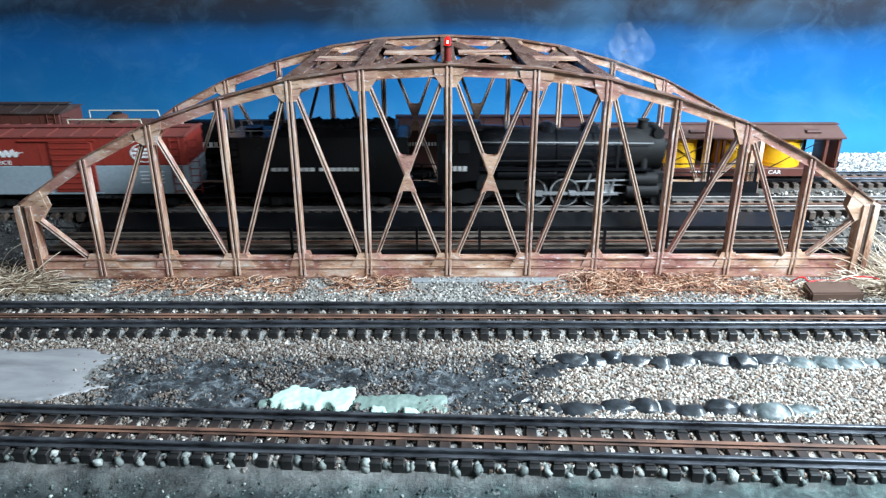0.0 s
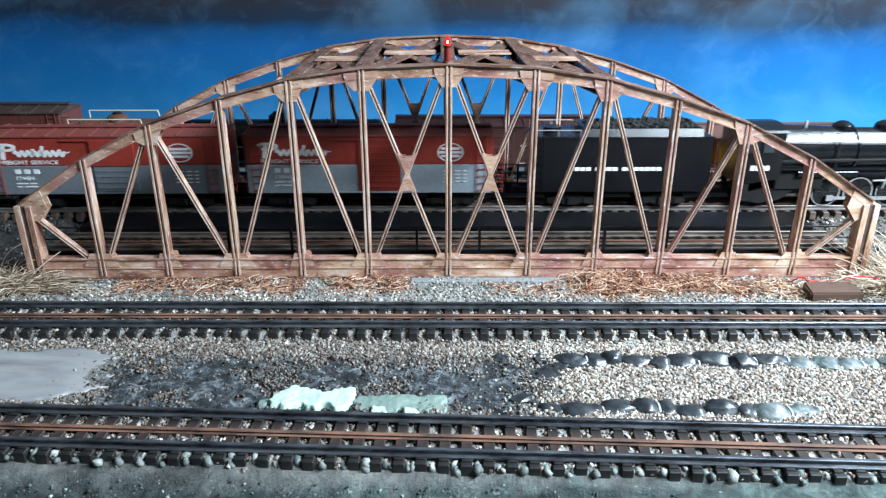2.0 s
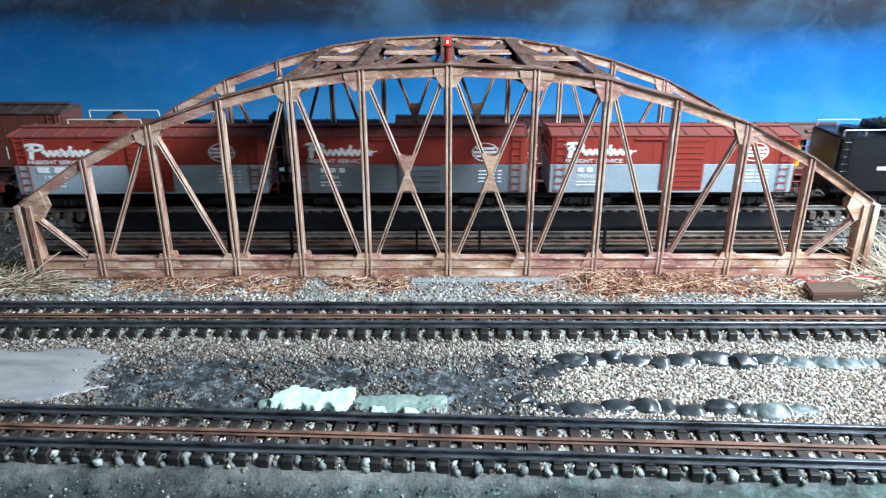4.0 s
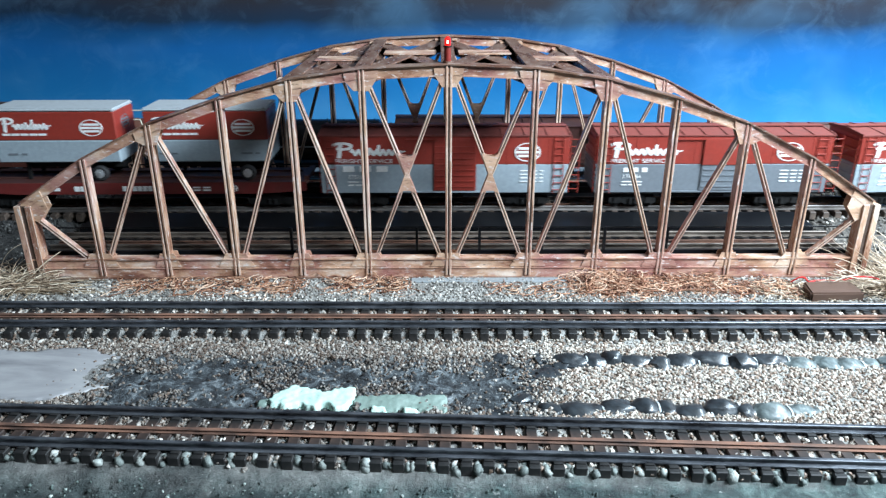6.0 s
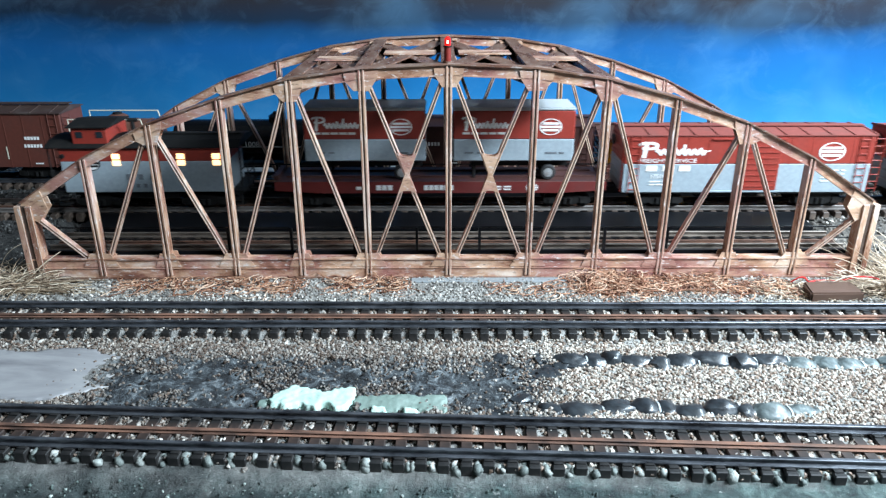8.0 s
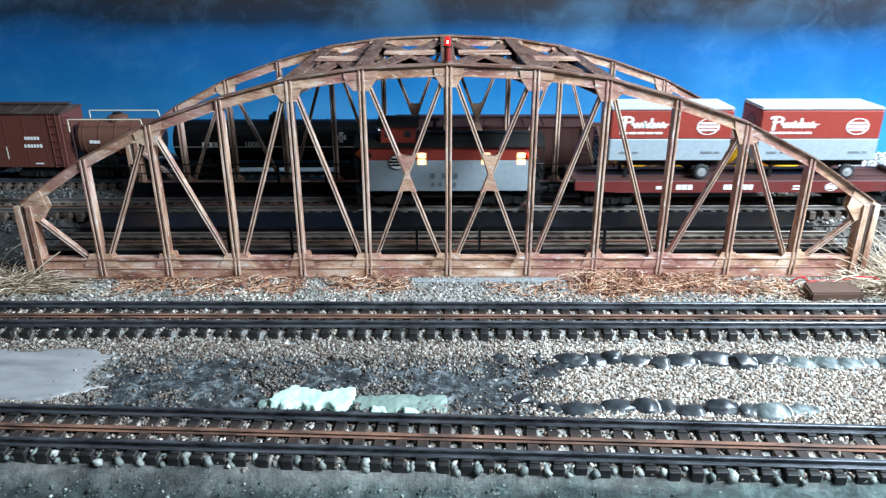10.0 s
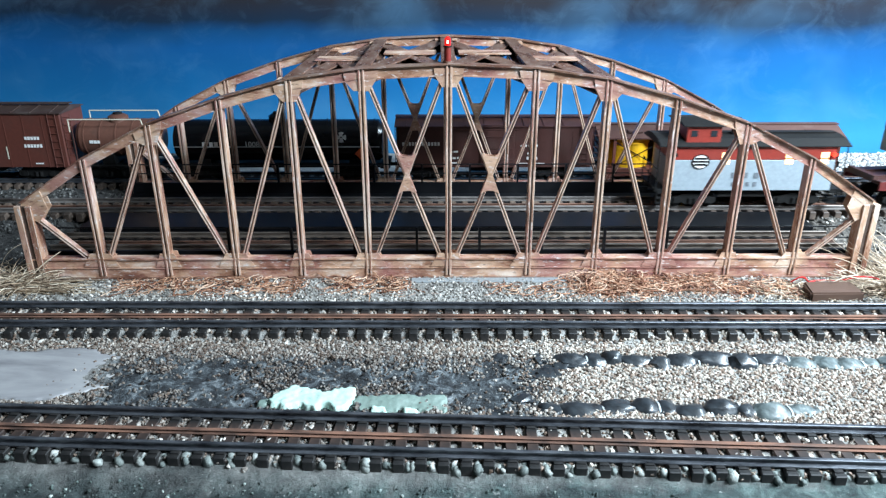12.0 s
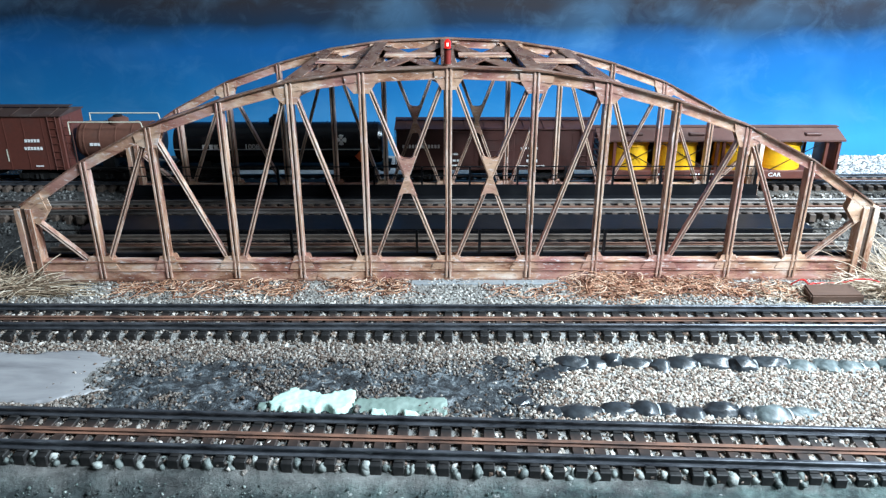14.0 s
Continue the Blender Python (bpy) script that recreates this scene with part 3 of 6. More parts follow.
def build_bridge():
    br = thing("arch_bridge", pose(0.005, 0.6185, -0.001, 0, 0, 0.35), "rusty tan double-track steel arch truss bridge standing on gravel", "bridge")
    truss(br, 0, -1)
    truss(br, BRIDGE_W, 1)
    # top bracing between the arches: deep struts and crossed plates
    for i in range(4, 9):
        x, z = NODES[i]
        w = 0.0065
        part("cross_strut", boxes((x - w, x + w, 0.003, BRIDGE_W - 0.003, z - 0.0025, z - 0.0012), (x - 0.0008, x + 0.0008, 0.003, BRIDGE_W - 0.003, z - 0.0130, z - 0.0025), (x - w, x + w, 0.003, BRIDGE_W - 0.003, z - 0.0140, z - 0.0130)), RUST_DARK, br)
        for y in (0.004, BRIDGE_W - 0.024):
            part("gusset", boxes((x - 0.013, x + 0.013, y, y + 0.020, z - 0.0042, z - 0.0034)), RUST, br)
    for i in range(4, 8):
        (xa, za), (xb, zb) = NODES[i], NODES[i + 1]
        for ya, yb in ((0.003, BRIDGE_W - 0.003), (BRIDGE_W - 0.003, 0.003)):
            bm = bmesh.new()
            d = Vector((xb - xa, yb - ya, 0)).normalized()
            for half, lo, hi in ((0.0090, -0.0058, -0.0046), (0.0007, -0.0140, -0.0058), (0.0065, -0.0152, -0.0140)):
                nrm = Vector((-d.y, d.x, 0)) * half
                lift = 0 if ya < yb else -0.0014
                vs = [bm.verts.new((px + k * nrm.x, py + k * nrm.y, pz + dz + lift)) for dz in (lo, hi) for px, py, pz, k in ((xa, ya, za, -1), (xb, yb, zb, -1), (xb, yb, zb, 1), (xa, ya, za, 1))]
                for f in ((0, 1, 2, 3), (4, 5, 6, 7), (0, 1, 5, 4), (1, 2, 6, 5), (2, 3, 7, 6), (3, 0, 4, 7)):
                    bm.faces.new([vs[k] for k in f])
            part("lateral_brace", bm, RUST_DARK, br)
        xm, zm = (xa + xb) / 2, (za + zb) / 2
        part("brace_plate", boxes((xm - 0.026, xm + 0.026, BRIDGE_W / 2 - 0.017, BRIDGE_W / 2 + 0.017, zm - 0.0045, zm - 0.0036)), RUST, br)
    # black deck with low side girders
    L = HALF[-1] + 0.002
    part("deck", boxes((-L, L, 0.008, BRIDGE_W - 0.008, 0.003, 0.0085)), BLACK, br, "black plastic bridge deck")
    part("walkway", soften(boxes((-L + 0.004, L - 0.004, 0.082, 0.1295, 0.0085, 0.0198)), 0.0008), BLACK, br, "black walkway between the two tracks")
    for y in (0.010, BRIDGE_W - 0.013):
        part("side_girder", boxes((-L, L, y, y + 0.003, 0.003, 0.0225)), BLACK, br, "black side girder")
        rail = rods([((-L, y + 0.0015, z), (L, y + 0.0015, z)) for z in (0.034, 0.0455)], 0.0008, 6)
        part("handrail", rail, BLACK, br, "thin black handrail")
        k = 14
        for i in range(k):
            x = -L + 0.004 + (2 * L - 0.008) * i / (k - 1)
            part("railing_post", boxes((x - 0.0012, x + 0.0012, y - 0.0004, y + 0.0034, 0.0225, 0.046)), BLACK, br) if i == 0 else None
            if i:
                again(bpy.data.objects["railing_post" if y < 0.1 else "railing_post.%03d" % k], pose(x + L - 0.004, 0, 0), br)
    return br


build_bridge()
DECK_TIE = paint("dusty_bridge_tie", (0.075, 0.055, 0.045), 0.6, grime=0.8, scale=70, dirt=(0.26, 0.185, 0.135))
RAIL_BRIGHT = rail_steel("bright_rail_steel", (0.05, 0.042, 0.038), (0.34, 0.31, 0.29), 0.36, 0.5)
track(pose(0.005, 0.659, 0.0075, 0, 0, 0.35), -0.386, 0.386, 0.0139, "empty three-rail track on the bridge deck", 0.052, DECK_TIE, RAIL_DULL, seed=4)
MAIN_Y, RAIL_Z = 0.7745, 0.0225
# headings of the main line: stations along it and the angle there, in degrees
BENDS = [(-3.0, 1.2), (-0.35, 1.2), (-0.10, 0.35), (0.47, 0.35), (0.66, 9.0), (0.80, 9.0), (1.05, 0.0), (3.2, 0.0)]


def line_angle(s):
    for (s0, a0), (s1, a1) in zip(BENDS, BENDS[1:]):
        if s <= s1:
            return radians(a0 + (a1 - a0) * (s - s0) / (s1 - s0))
    return radians(BENDS[-1][1])


def lay_line():
    """Points of the main line every centimetre, outwards from its middle."""
    pts = {0: (0.0, MAIN_Y)}
    for sign in (1, -1):
        x, y = 0.0, MAIN_Y
        for i in range(1, 321):
            a = line_angle(sign * (i - 0.5) * 0.01)
            x, y = x + sign * 0.01 * math.cos(a), y + sign * 0.01 * math.sin(a)
            pts[sign * i] = (x, y)
    return pts


LINE = lay_line()


def main_way(s):
    """Place and heading of the main line at the station s."""
    i = max(-319, min(318, math.floor(s * 100)))
    f = s * 100 - i
    (xa, ya), (xb, yb) = LINE[i], LINE[i + 1]
    return xa + (xb - xa) * f, ya + (yb - ya) * f, line_angle(s)


track(pose(0, 0, RAIL_Z - 0.0151), -2.4, 3.0, 0.0139, "three-rail main track that runs across the bridge", 0.052, DECK_TIE, RAIL_BRIGHT, seed=5, way=main_way, near=1.0)

# ---------------- rolling stock: materials ----------------
RED = paint("freight_car_red", (0.27, 0.032, 0.021), 0.45, grime=0.18, scale=40)
PALE_GREY = paint("pale_blue_grey_paint", (0.29, 0.345, 0.38), 0.5, grime=0.12, scale=40)
DARK_GREY = paint("slate_grey_paint", (0.15, 0.17, 0.19), 0.5, grime=0.2, scale=40)
SILL_RED = paint("deep_red_sill_paint", (0.13, 0.017, 0.015), 0.5, grime=0.3, scale=40)
ROOF_RED = paint("dull_red_roof", (0.20, 0.045, 0.035), 0.6, grime=0.4, scale=40)
ROOF_GREY = paint("pale_grey_roof", (0.42, 0.45, 0.47), 0.5, grime=0.2, scale=40)
OXIDE = paint("oxide_brown_paint", (0.115, 0.034, 0.024), 0.5, grime=0.3, scale=40)
OXIDE_DARK = paint("dark_oxide_paint", (0.06, 0.022, 0.018), 0.5, grime=0.3, scale=40)
LOCO_BLACK = paint("satin_black_enamel", (0.0045, 0.005, 0.0065), 0.24, grime=0.3, scale=30, dirt=(0.016, 0.016, 0.017))
MATT_BLACK = paint("matt_black_casting", (0.009, 0.009, 0.009), 0.62, grime=0.5, scale=60, dirt=(0.03, 0.026, 0.023))
STEEL = rail_steel("bright_steel", (0.40, 0.41, 0.42), (0.72, 0.73, 0.74), 0.3, 0.65)
WHITE = paint("white_lettering", (0.80, 0.80, 0.78), 0.5, grime=0.05, relief=0)
YELLOW = paint("warm_yellow_plastic", (0.82, 0.44, 0.012), 0.4, grime=0.12, scale=30)
RUBBER = paint("black_rubber", (0.015, 0.015, 0.016), 0.7, grime=0.3)
WINDOW_GLOW = glow("lit_caboose_window", (1.0, 0.62, 0.30), 2.6)
RED_GLOW = glow("red_marker_light", (1.0, 0.04, 0.02), 2.2)
for _m, _s in ((LOCO_BLACK, 0.45), (MATT_BLACK, 0.22)):
    _m.node_tree.nodes["Principled BSDF"].inputs["Specular IOR Level"].default_value = _s
GLASS_DARK, _t, _b = material("dark_window_glass", 0.1)
_b.inputs["Base Color"].default_value = (0.02, 0.025, 0.03, 1)


# ---------------- rolling stock: shared parts ----------------
def wheel_bm(r, w, spokes=0):
    """A flanged wheel; its axle lies along y, its tread from y 0 inwards to y w."""
    bm = bmesh.new()
    rod(bm, (0, 0, 0), (0, w, 0), r, 24)
    rod(bm, (0, w, 0), (0, w + 0.0012, 0), r + 0.0011, 24)
    rod(bm, (0, -0.0006, 0), (0, 0.0002, 0), r * 0.45, 12)
    return bm


WHEEL_R = 0.0085


def bogie(car, x):
    """A two-axle truck with side frames, springs, bolster and four wheels."""
    spread_x = 0.0175
    tr = part("bogie", boxes((-0.006, 0.006, -0.018, 0.018, 0.009, 0.0135)), MATT_BLACK, car, at=pose(x, 0, 0))
    for s in (-1, 1):
        y = s * 0.0215
        bm = prism(bmesh.new(), [(-0.026, 0.0065), (-0.0215, 0.004), (-0.013, 0.0065), (-0.007, 0.0035), (0.007, 0.0035), (0.013, 0.0065), (0.0215, 0.004), (0.026, 0.0065), (0.026, 0.0115), (0.016, 0.0135), (0.008, 0.0165), (-0.008, 0.0165), (-0.016, 0.0135), (-0.026, 0.0115)], y - 0.0015, y + 0.0015)
        for k in (-spread_x, spread_x):
            box(bm, k - 0.0035, k + 0.0035, y - 0.0028, y + 0.0028, 0.0055, 0.0122)
        for k in (-0.003, 0.003):
            rod(bm, (k, y + s * 0.0016, 0.005), (k, y + s * 0.0016, 0.011), 0.0022, 8)
        part("side_frame", bm, MATT_BLACK, tr)
        for k in (-spread_x, spread_x):
            ob = part("wheel", wheel_bm(WHEEL_R, 0.0042), MATT_BLACK, tr, "dark metal wheel", True, at=pose(k, s * 0.0188, WHEEL_R, 0, 0, 0 if s < 0 else 180))
            ROLLING.append((ob, WHEEL_R, pose(k, s * 0.0188, WHEEL_R, 0, 0, 0 if s < 0 else 180), s))


ROLLING = []


def coupler(car, x, s):
    part("coupler", boxes(*[(min(x, x + s * 0.012), max(x, x + s * 0.012), -0.002, 0.002, 0.0135, 0.0175)], (min(x + s * 0.011, x + s * 0.017), max(x + s * 0.011, x + s * 0.017), -0.0045, 0.0045, 0.012, 0.019)), MATT_BLACK, car)


def bars(parent, x, z, y, widths, h, gap, mat, name="lettering", label="white lettering"):
    """A row of small raised bars on the side y, from x on."""
    bm = bmesh.new()
    for w in widths:
        if w > 0:
            box(bm, x, x + w, y - 0.0003, y + 0.0003, z, z + h)
        x += abs(w) + gap
    return part(name, bm, mat, parent, label)


def words(parent, text, x, z, y, size, mat, stretch=1.0, label="white lettering"):
    """Raised letters on a side that faces the front."""
    cu = bpy.data.curves.new("lettering", "FONT")
    cu.body, cu.size, cu.extrude = text, size, 0.0002
    cu.resolution_u = 3
    tmp = bpy.data.objects.new("lettering_source", cu)
    scene.collection.objects.link(tmp)
    bpy.context.view_layer.update()
    me = bpy.data.meshes.new_from_object(tmp.evaluated_get(bpy.context.evaluated_depsgraph_get()))
    bpy.data.objects.remove(tmp)
    me.transform(Matrix.Diagonal((stretch, 1, 1, 1)))
    me.materials.clear()
    me.materials.append(mat)
    ob = new("lettering", me)
    ob.parent = parent
    ob.matrix_local = pose(x, y, z, 90)
    return tagged(ob, label)


def stroke(bm, pts, w, y, thick=0.0003):
    """A flat brush stroke through points in x and z."""
    left, right = [], []
    for i, (x, z) in enumerate(pts):
        a, b = pts[max(0, i - 1)], pts[min(len(pts) - 1, i + 1)]
        dx, dz = b[0] - a[0], b[1] - a[1]
        ln = math.hypot(dx, dz) or 1
        ww = w * (0.55 + 0.45 * abs(dz) / ln)
        left.append((x - dz / ln * ww, z + dx / ln * ww))
        right.append((x + dz / ln * ww, z - dx / ln * ww))
    for i in range(len(pts) - 1):
        q = [left[i], left[i + 1], right[i + 1], right[i]]
        a = [bm.verts.new((px, y - thick, pz)) for px, pz in q]
        c = [bm.verts.new((px, y + thick, pz)) for px, pz in q]
        bm.faces.new(a)
        for k in range(4):
            bm.faces.new((a[k], c[k], c[(k + 1) % 4], a[(k + 1) % 4]))


def script_mark(parent, x, z, y, w, h, mat=None):
    """A white brush-script emblem drawn as plain strokes: a tall loop, a running wave and a flourish."""
    bm = bmesh.new()
    stroke(bm, [(x + w * 0.10 - w * 0.03 * k / 8, z + h * (1.0 - 1.25 * k / 8)) for k in range(9)], w * 0.030, y)
    stroke(bm, [(x - w * 0.02 + w * (0.14 + 0.13 * math.cos(a)), z + h * (0.78 + 0.26 * math.sin(a))) for a in [radians(170 - 20 * k) for k in range(16)]], w * 0.028, y)
    wave = [(x + w * (0.24 + 0.70 * k / 60), z + h * (0.25 + 0.24 * math.sin(k * 0.85) * (1 if k % 18 else 1.4))) for k in range(61)]
    stroke(bm, wave, w * 0.021, y)
    for k, hh in ((0.62, 0.85), (0.49, 0.6)):
        stroke(bm, [(x + w * (k + 0.02 * j / 4), z + h * (0.05 + hh * j / 4)) for j in range(5)], w * 0.021, y)
    stroke(bm, [(x + w * (0.93 + 0.08 * j / 4), z + h * (0.25 + 0.03 * j)) for j in range(5)], w * 0.010, y)
    return part("script_emblem", bm, mat or WHITE, parent, "white brush-script emblem")


def oval_mark(parent, x, z, y, rx, rz, mat, back=None):
    """An oval railway emblem: a ring with three bars across it."""
    bm = bmesh.new()
    if back:
        part("emblem_ground", prism(bmesh.new(), [(x + rx * math.cos(k * math.pi / 14), z + rz * math.sin(k * math.pi / 14)) for k in range(28)], y - 0.0002, y + 0.0002), back, parent)
        y -= 0.0003
    ring = [(x + rx * math.cos(k * math.pi / 14), z + rz * math.sin(k * math.pi / 14)) for k in range(29)]
    stroke(bm, ring, rz * 0.07, y)
    for dz, hw in ((0.42, 0.74), (0.0, 0.92), (-0.42, 0.74)):
        box(bm, x - rx * hw, x + rx * hw, y - 0.0003, y + 0.0003, z + rz * dz - rz * 0.13, z + rz * dz + rz * 0.13)
    return part("oval_emblem", bm, mat, parent, "oval railway emblem with bars")


def gable(bm, x0, x1, hw, z, rise, over=0.0012):
    """A low pitched roof over the body."""
    return extrude_x(bm, [(-hw - over, z), (hw + over, z), (hw + over, z + 0.0012), (0.0, z + rise), (-hw - over, z + 0.0012)], x0 - over, x1 + over)


def ladder(parent, x, y, z0, z1, w, n, mat, across="x"):
    bm = bmesh.new()
    if across == "x":
        for k in (x, x + w):
            rod(bm, (k, y, z0), (k, y, z1), 0.0005, 5)
        for i in range(n):
            z = z0 + (z1 - z0) * (i + 0.5) / n
            rod(bm, (x, y, z), (x + w, y, z), 0.0005, 5)
    else:
        for k in (y, y + w):
            rod(bm, (x, k, z0), (x, k, z1), 0.0005, 5)
        for i in range(n):
            z = z0 + (z1 - z0) * (i + 0.5) / n
            rod(bm, (x, y, z), (x, y + w, z), 0.0005, 5)
    return part("ladder", bm, mat, parent)


HW = 0.030


# ---------------- the moving freight train ----------------
def pacemaker_car(name, length, lower, label, door_red, number, big=False):
    """A red-over-grey steel boxcar; x along the track, z from the railhead."""
    car = thing(name, pose(0, 0, 0), label, "boxcar", "freight train cars")
    L = length / 2
    zb, zm, zt = 0.0195, 0.0515, 0.0825
    part("body", soften(boxes((-L, L, -HW, HW, zm, zt)), 0.0008), RED, car, "red upper body")
    part("lower_body", soften(boxes((-L, L, -HW, HW, zb, zm)), 0.0006), lower, car, "grey lower body")
    part("roof", gable(bmesh.new(), -L, L, HW, zt, 0.0042), ROOF_RED, car, "dull red pitched roof")
    for i in range(12):
        x = -L + 2 * L * i / 11
        bm = bmesh.new()
        for s in (-1, 1):
            extrude_x(bm, [(s * 0.0, zt + 0.0038), (s * (HW + 0.001), zt + 0.0012), (s * (HW + 0.001), zt + 0.0022), (s * 0.0, zt + 0.0048)], x - 0.0008, x + 0.0008)
        part("roof_rib", bm, ROOF_RED, car)
    part("roof_walk", boxes((-L, L, -0.0042, -0.0015, zt + 0.0052, zt + 0.0061), (-L, L, -0.0012, 0.0012, zt + 0.0052, zt + 0.0061), (-L, L, 0.0015, 0.0042, zt + 0.0052, zt + 0.0061)), ROOF_RED, car, "slatted roof walk")
    # riveted seams on the sides
    for i in range(1, 12):
        x = -L + 2 * L * i / 12
        if abs(x - 0.012) < 0.028:
            continue
        for s in (-1, 1):
            part("seam", boxes((x - 0.0005, x + 0.0005, s * HW - 0.0003, s * HW + 0.0003, zm, zt - 0.001)), RED, car)
    for s in (-1, 1):
        x0, x1 = -0.012, 0.034
        bm = soften(boxes((x0, x1, s * (HW + 0.0008) - 0.0007, s * (HW + 0.0008) + 0.0007, zb + 0.003, zt - 0.003)), 0.0004)
        door = part("sliding_door", bm, RED if door_red else lower, car, "ribbed sliding door")
        for k in range(9):
            z = zb + 0.007 + k * 0.0063
            part("door_rib", boxes((x0 + 0.002, x1 - 0.002, s * (HW + 0.0017) - 0.0006, s * (HW + 0.0017) + 0.0006, z, z + 0.0012)), RED if door_red or z > zm else lower, door)
        if not door_red:
            part("door_top", boxes((x0, x1, s * (HW + 0.0014) - 0.0011, s * (HW + 0.0014) + 0.0011, zm, zt - 0.003)), RED, car)
        for z in (zt - 0.004, zb + 0.001):
            part("door_rail", boxes((x0 - 0.03, x1 + 0.004, s * (HW + 0.001) - 0.001, s * (HW + 0.001) + 0.001, z, z + 0.0014)), RED if z > zm else lower, car)
    y = -HW - 0.0004
    script_mark(car, -L + 0.015, 0.0620, y, 0.076, 0.0125)
    words(car, "FREIGHT SERVICE", -L + 0.015, 0.0535, y, 0.0060, WHITE, 1.35)
    if big:
        bars(car, -L + 0.024, 0.0437, y, (0.012, 0.012, 0.012), 0.0062, 0.006, WHITE)
    else:
        bars(car, -L + 0.030, 0.0430, y, (0.006, 0.006, 0.006), 0.0048, 0.004, WHITE)
    words(car, number, -L + 0.029, 0.0358, y, 0.0062, WHITE, 1.1)
    bars(car, -L + 0.029, 0.0315, y, (0.012, 0.008), 0.0012, 0.002, WHITE)
    bars(car, -L + 0.029, 0.0280, y, (0.006, 0.014), 0.0012, 0.002, WHITE)
    for k in range(4):
        bars(car, L - 0.052, 0.0440 - k * 0.004, y, (0.009, 0.006, 0.004), 0.0011, 0.003, WHITE)
    oval_mark(car, L - 0.045, 0.0652, y, 0.0135, 0.0098, WHITE)
    for s in (-1, 1):
        ladder(car, s * (L - 0.011) - 0.005, -HW - 0.0016, zb, zt, 0.010, 8, RED if s < 0 else RED)
        ladder(car, s * (L + 0.0016), -0.028, zb, zt, 0.010, 8, RED)
        for mat, ks in ((lower, range(3)), (RED, range(3, 6))):
            part("end_rib", boxes(*[(min(s * L, s * (L + 0.0012)), max(s * L, s * (L + 0.0012)), -0.027, 0.027, zb + 0.007 + k * 0.0095, zb + 0.010 + k * 0.0095) for k in ks]), mat, car)
        bogie(car, s * (L - 0.045))
        coupler(car, s * L, s)
    part("underframe", boxes((-L + 0.01, L - 0.01, -0.008, 0.008, 0.0135, zb), (-0.05, 0.02, -0.022, 0.022, 0.0125, zb), (-L, L, -HW + 0.002, -HW + 0.004, zb - 0.002, zb)), MATT_BLACK, car)
    part("brake_wheel", rods([((-L - 0.003, 0.012, 0.07), (-L - 0.0045, 0.012, 0.07))], 0.006, 12), MATT_BLACK, car)
    return car


def trailer(x, name, m):
    """A highway trailer: red over pale grey, silver roof, one rear axle."""
    tl = thing(name, m, "red and pale grey highway trailer on a flatcar", "trailer", "trailers on the flatcar")
    L, hw, z0, zm, zt = 0.0650, 0.0255, 0.0215, 0.0455, 0.0760
    part("lower_body", soften(boxes((-L, L, -hw, hw, z0, zm)), 0.001), PALE_GREY, tl, "pale grey lower body")
    part("body", soften(boxes((-L, L, -hw, hw, zm, zt)), 0.001), RED, tl, "red upper body")
    part("roof", soften(boxes((-L - 0.0006, L + 0.0006, -hw - 0.0006, hw + 0.0006, zt, zt + 0.0035)), 0.0014, 2), ROOF_GREY, tl, "pale grey roof")
    y = -hw - 0.0003
    script_mark(tl, -L + 0.010, 0.0575, y, 0.052, 0.0115)
    bars(tl, -L + 0.010, 0.0510, y, (0.008,) * 5, 0.0022, 0.0014, WHITE)
    oval_mark(tl, L - 0.026, 0.0590, y, 0.0115, 0.0085, WHITE)
    for s in (-1, 1):
        bm = bmesh.new()
        for k in range(24):
            a, b = k * math.pi / 12, (k + 1) * math.pi / 12
            rod(bm, (s * (L + 0.0003), 0.010 * math.cos(a), 0.061 + 0.0075 * math.sin(a)), (s * (L + 0.0003), 0.010 * math.cos(b), 0.061 + 0.0075 * math.sin(b)), 0.0004, 5)
        for dz, w in ((0.0032, 0.007), (0.0, 0.009), (-0.0032, 0.007)):
            box(bm, s * (L + 0.0002) - 0.0003, s * (L + 0.0002) + 0.0003, -w, w, 0.061 + dz - 0.0009, 0.061 + dz + 0.0009)
        part("oval_emblem", bm, DARK_GREY, tl, "dim oval emblem on the end")
    bars(tl, -L + 0.012, 0.030, y, (0.010, 0.006), 0.002, 0.004, DARK_GREY, label="grey lettering")
    bars(tl, L - 0.030, 0.030, y, (0.012, 0.005), 0.002, 0.003, DARK_GREY, label="grey lettering")
    part("chassis", boxes((-L + 0.02, L - 0.004, -0.012, 0.012, 0.013, z0)), MATT_BLACK, tl)
    for s in (-1, 1):
        bm = bmesh.new()
        rod(bm, (L - 0.026, s * 0.018, 0.0085), (L - 0.026, s * 0.0245, 0.0085), 0.0085, 24)
        part("tyre", soften(bm, 0.0012), RUBBER, tl, "black rubber tyre", True)
        bm = bmesh.new()
        rod(bm, (L - 0.026, s * 0.0243, 0.0085), (L - 0.026, s * 0.0252, 0.0085), 0.0048, 16)
        rod(bm, (L - 0.026, s * 0.025, 0.0085), (L - 0.026, s * 0.0262, 0.0085), 0.002, 10)
        part("wheel_hub", bm, STEEL, tl, "bright wheel hub", True)
        part("landing_leg", boxes((-L + 0.022, -L + 0.025, s * 0.014 - 0.0015, s * 0.014 + 0.0015, 0, z0)), MATT_BLACK, tl)
    return tl


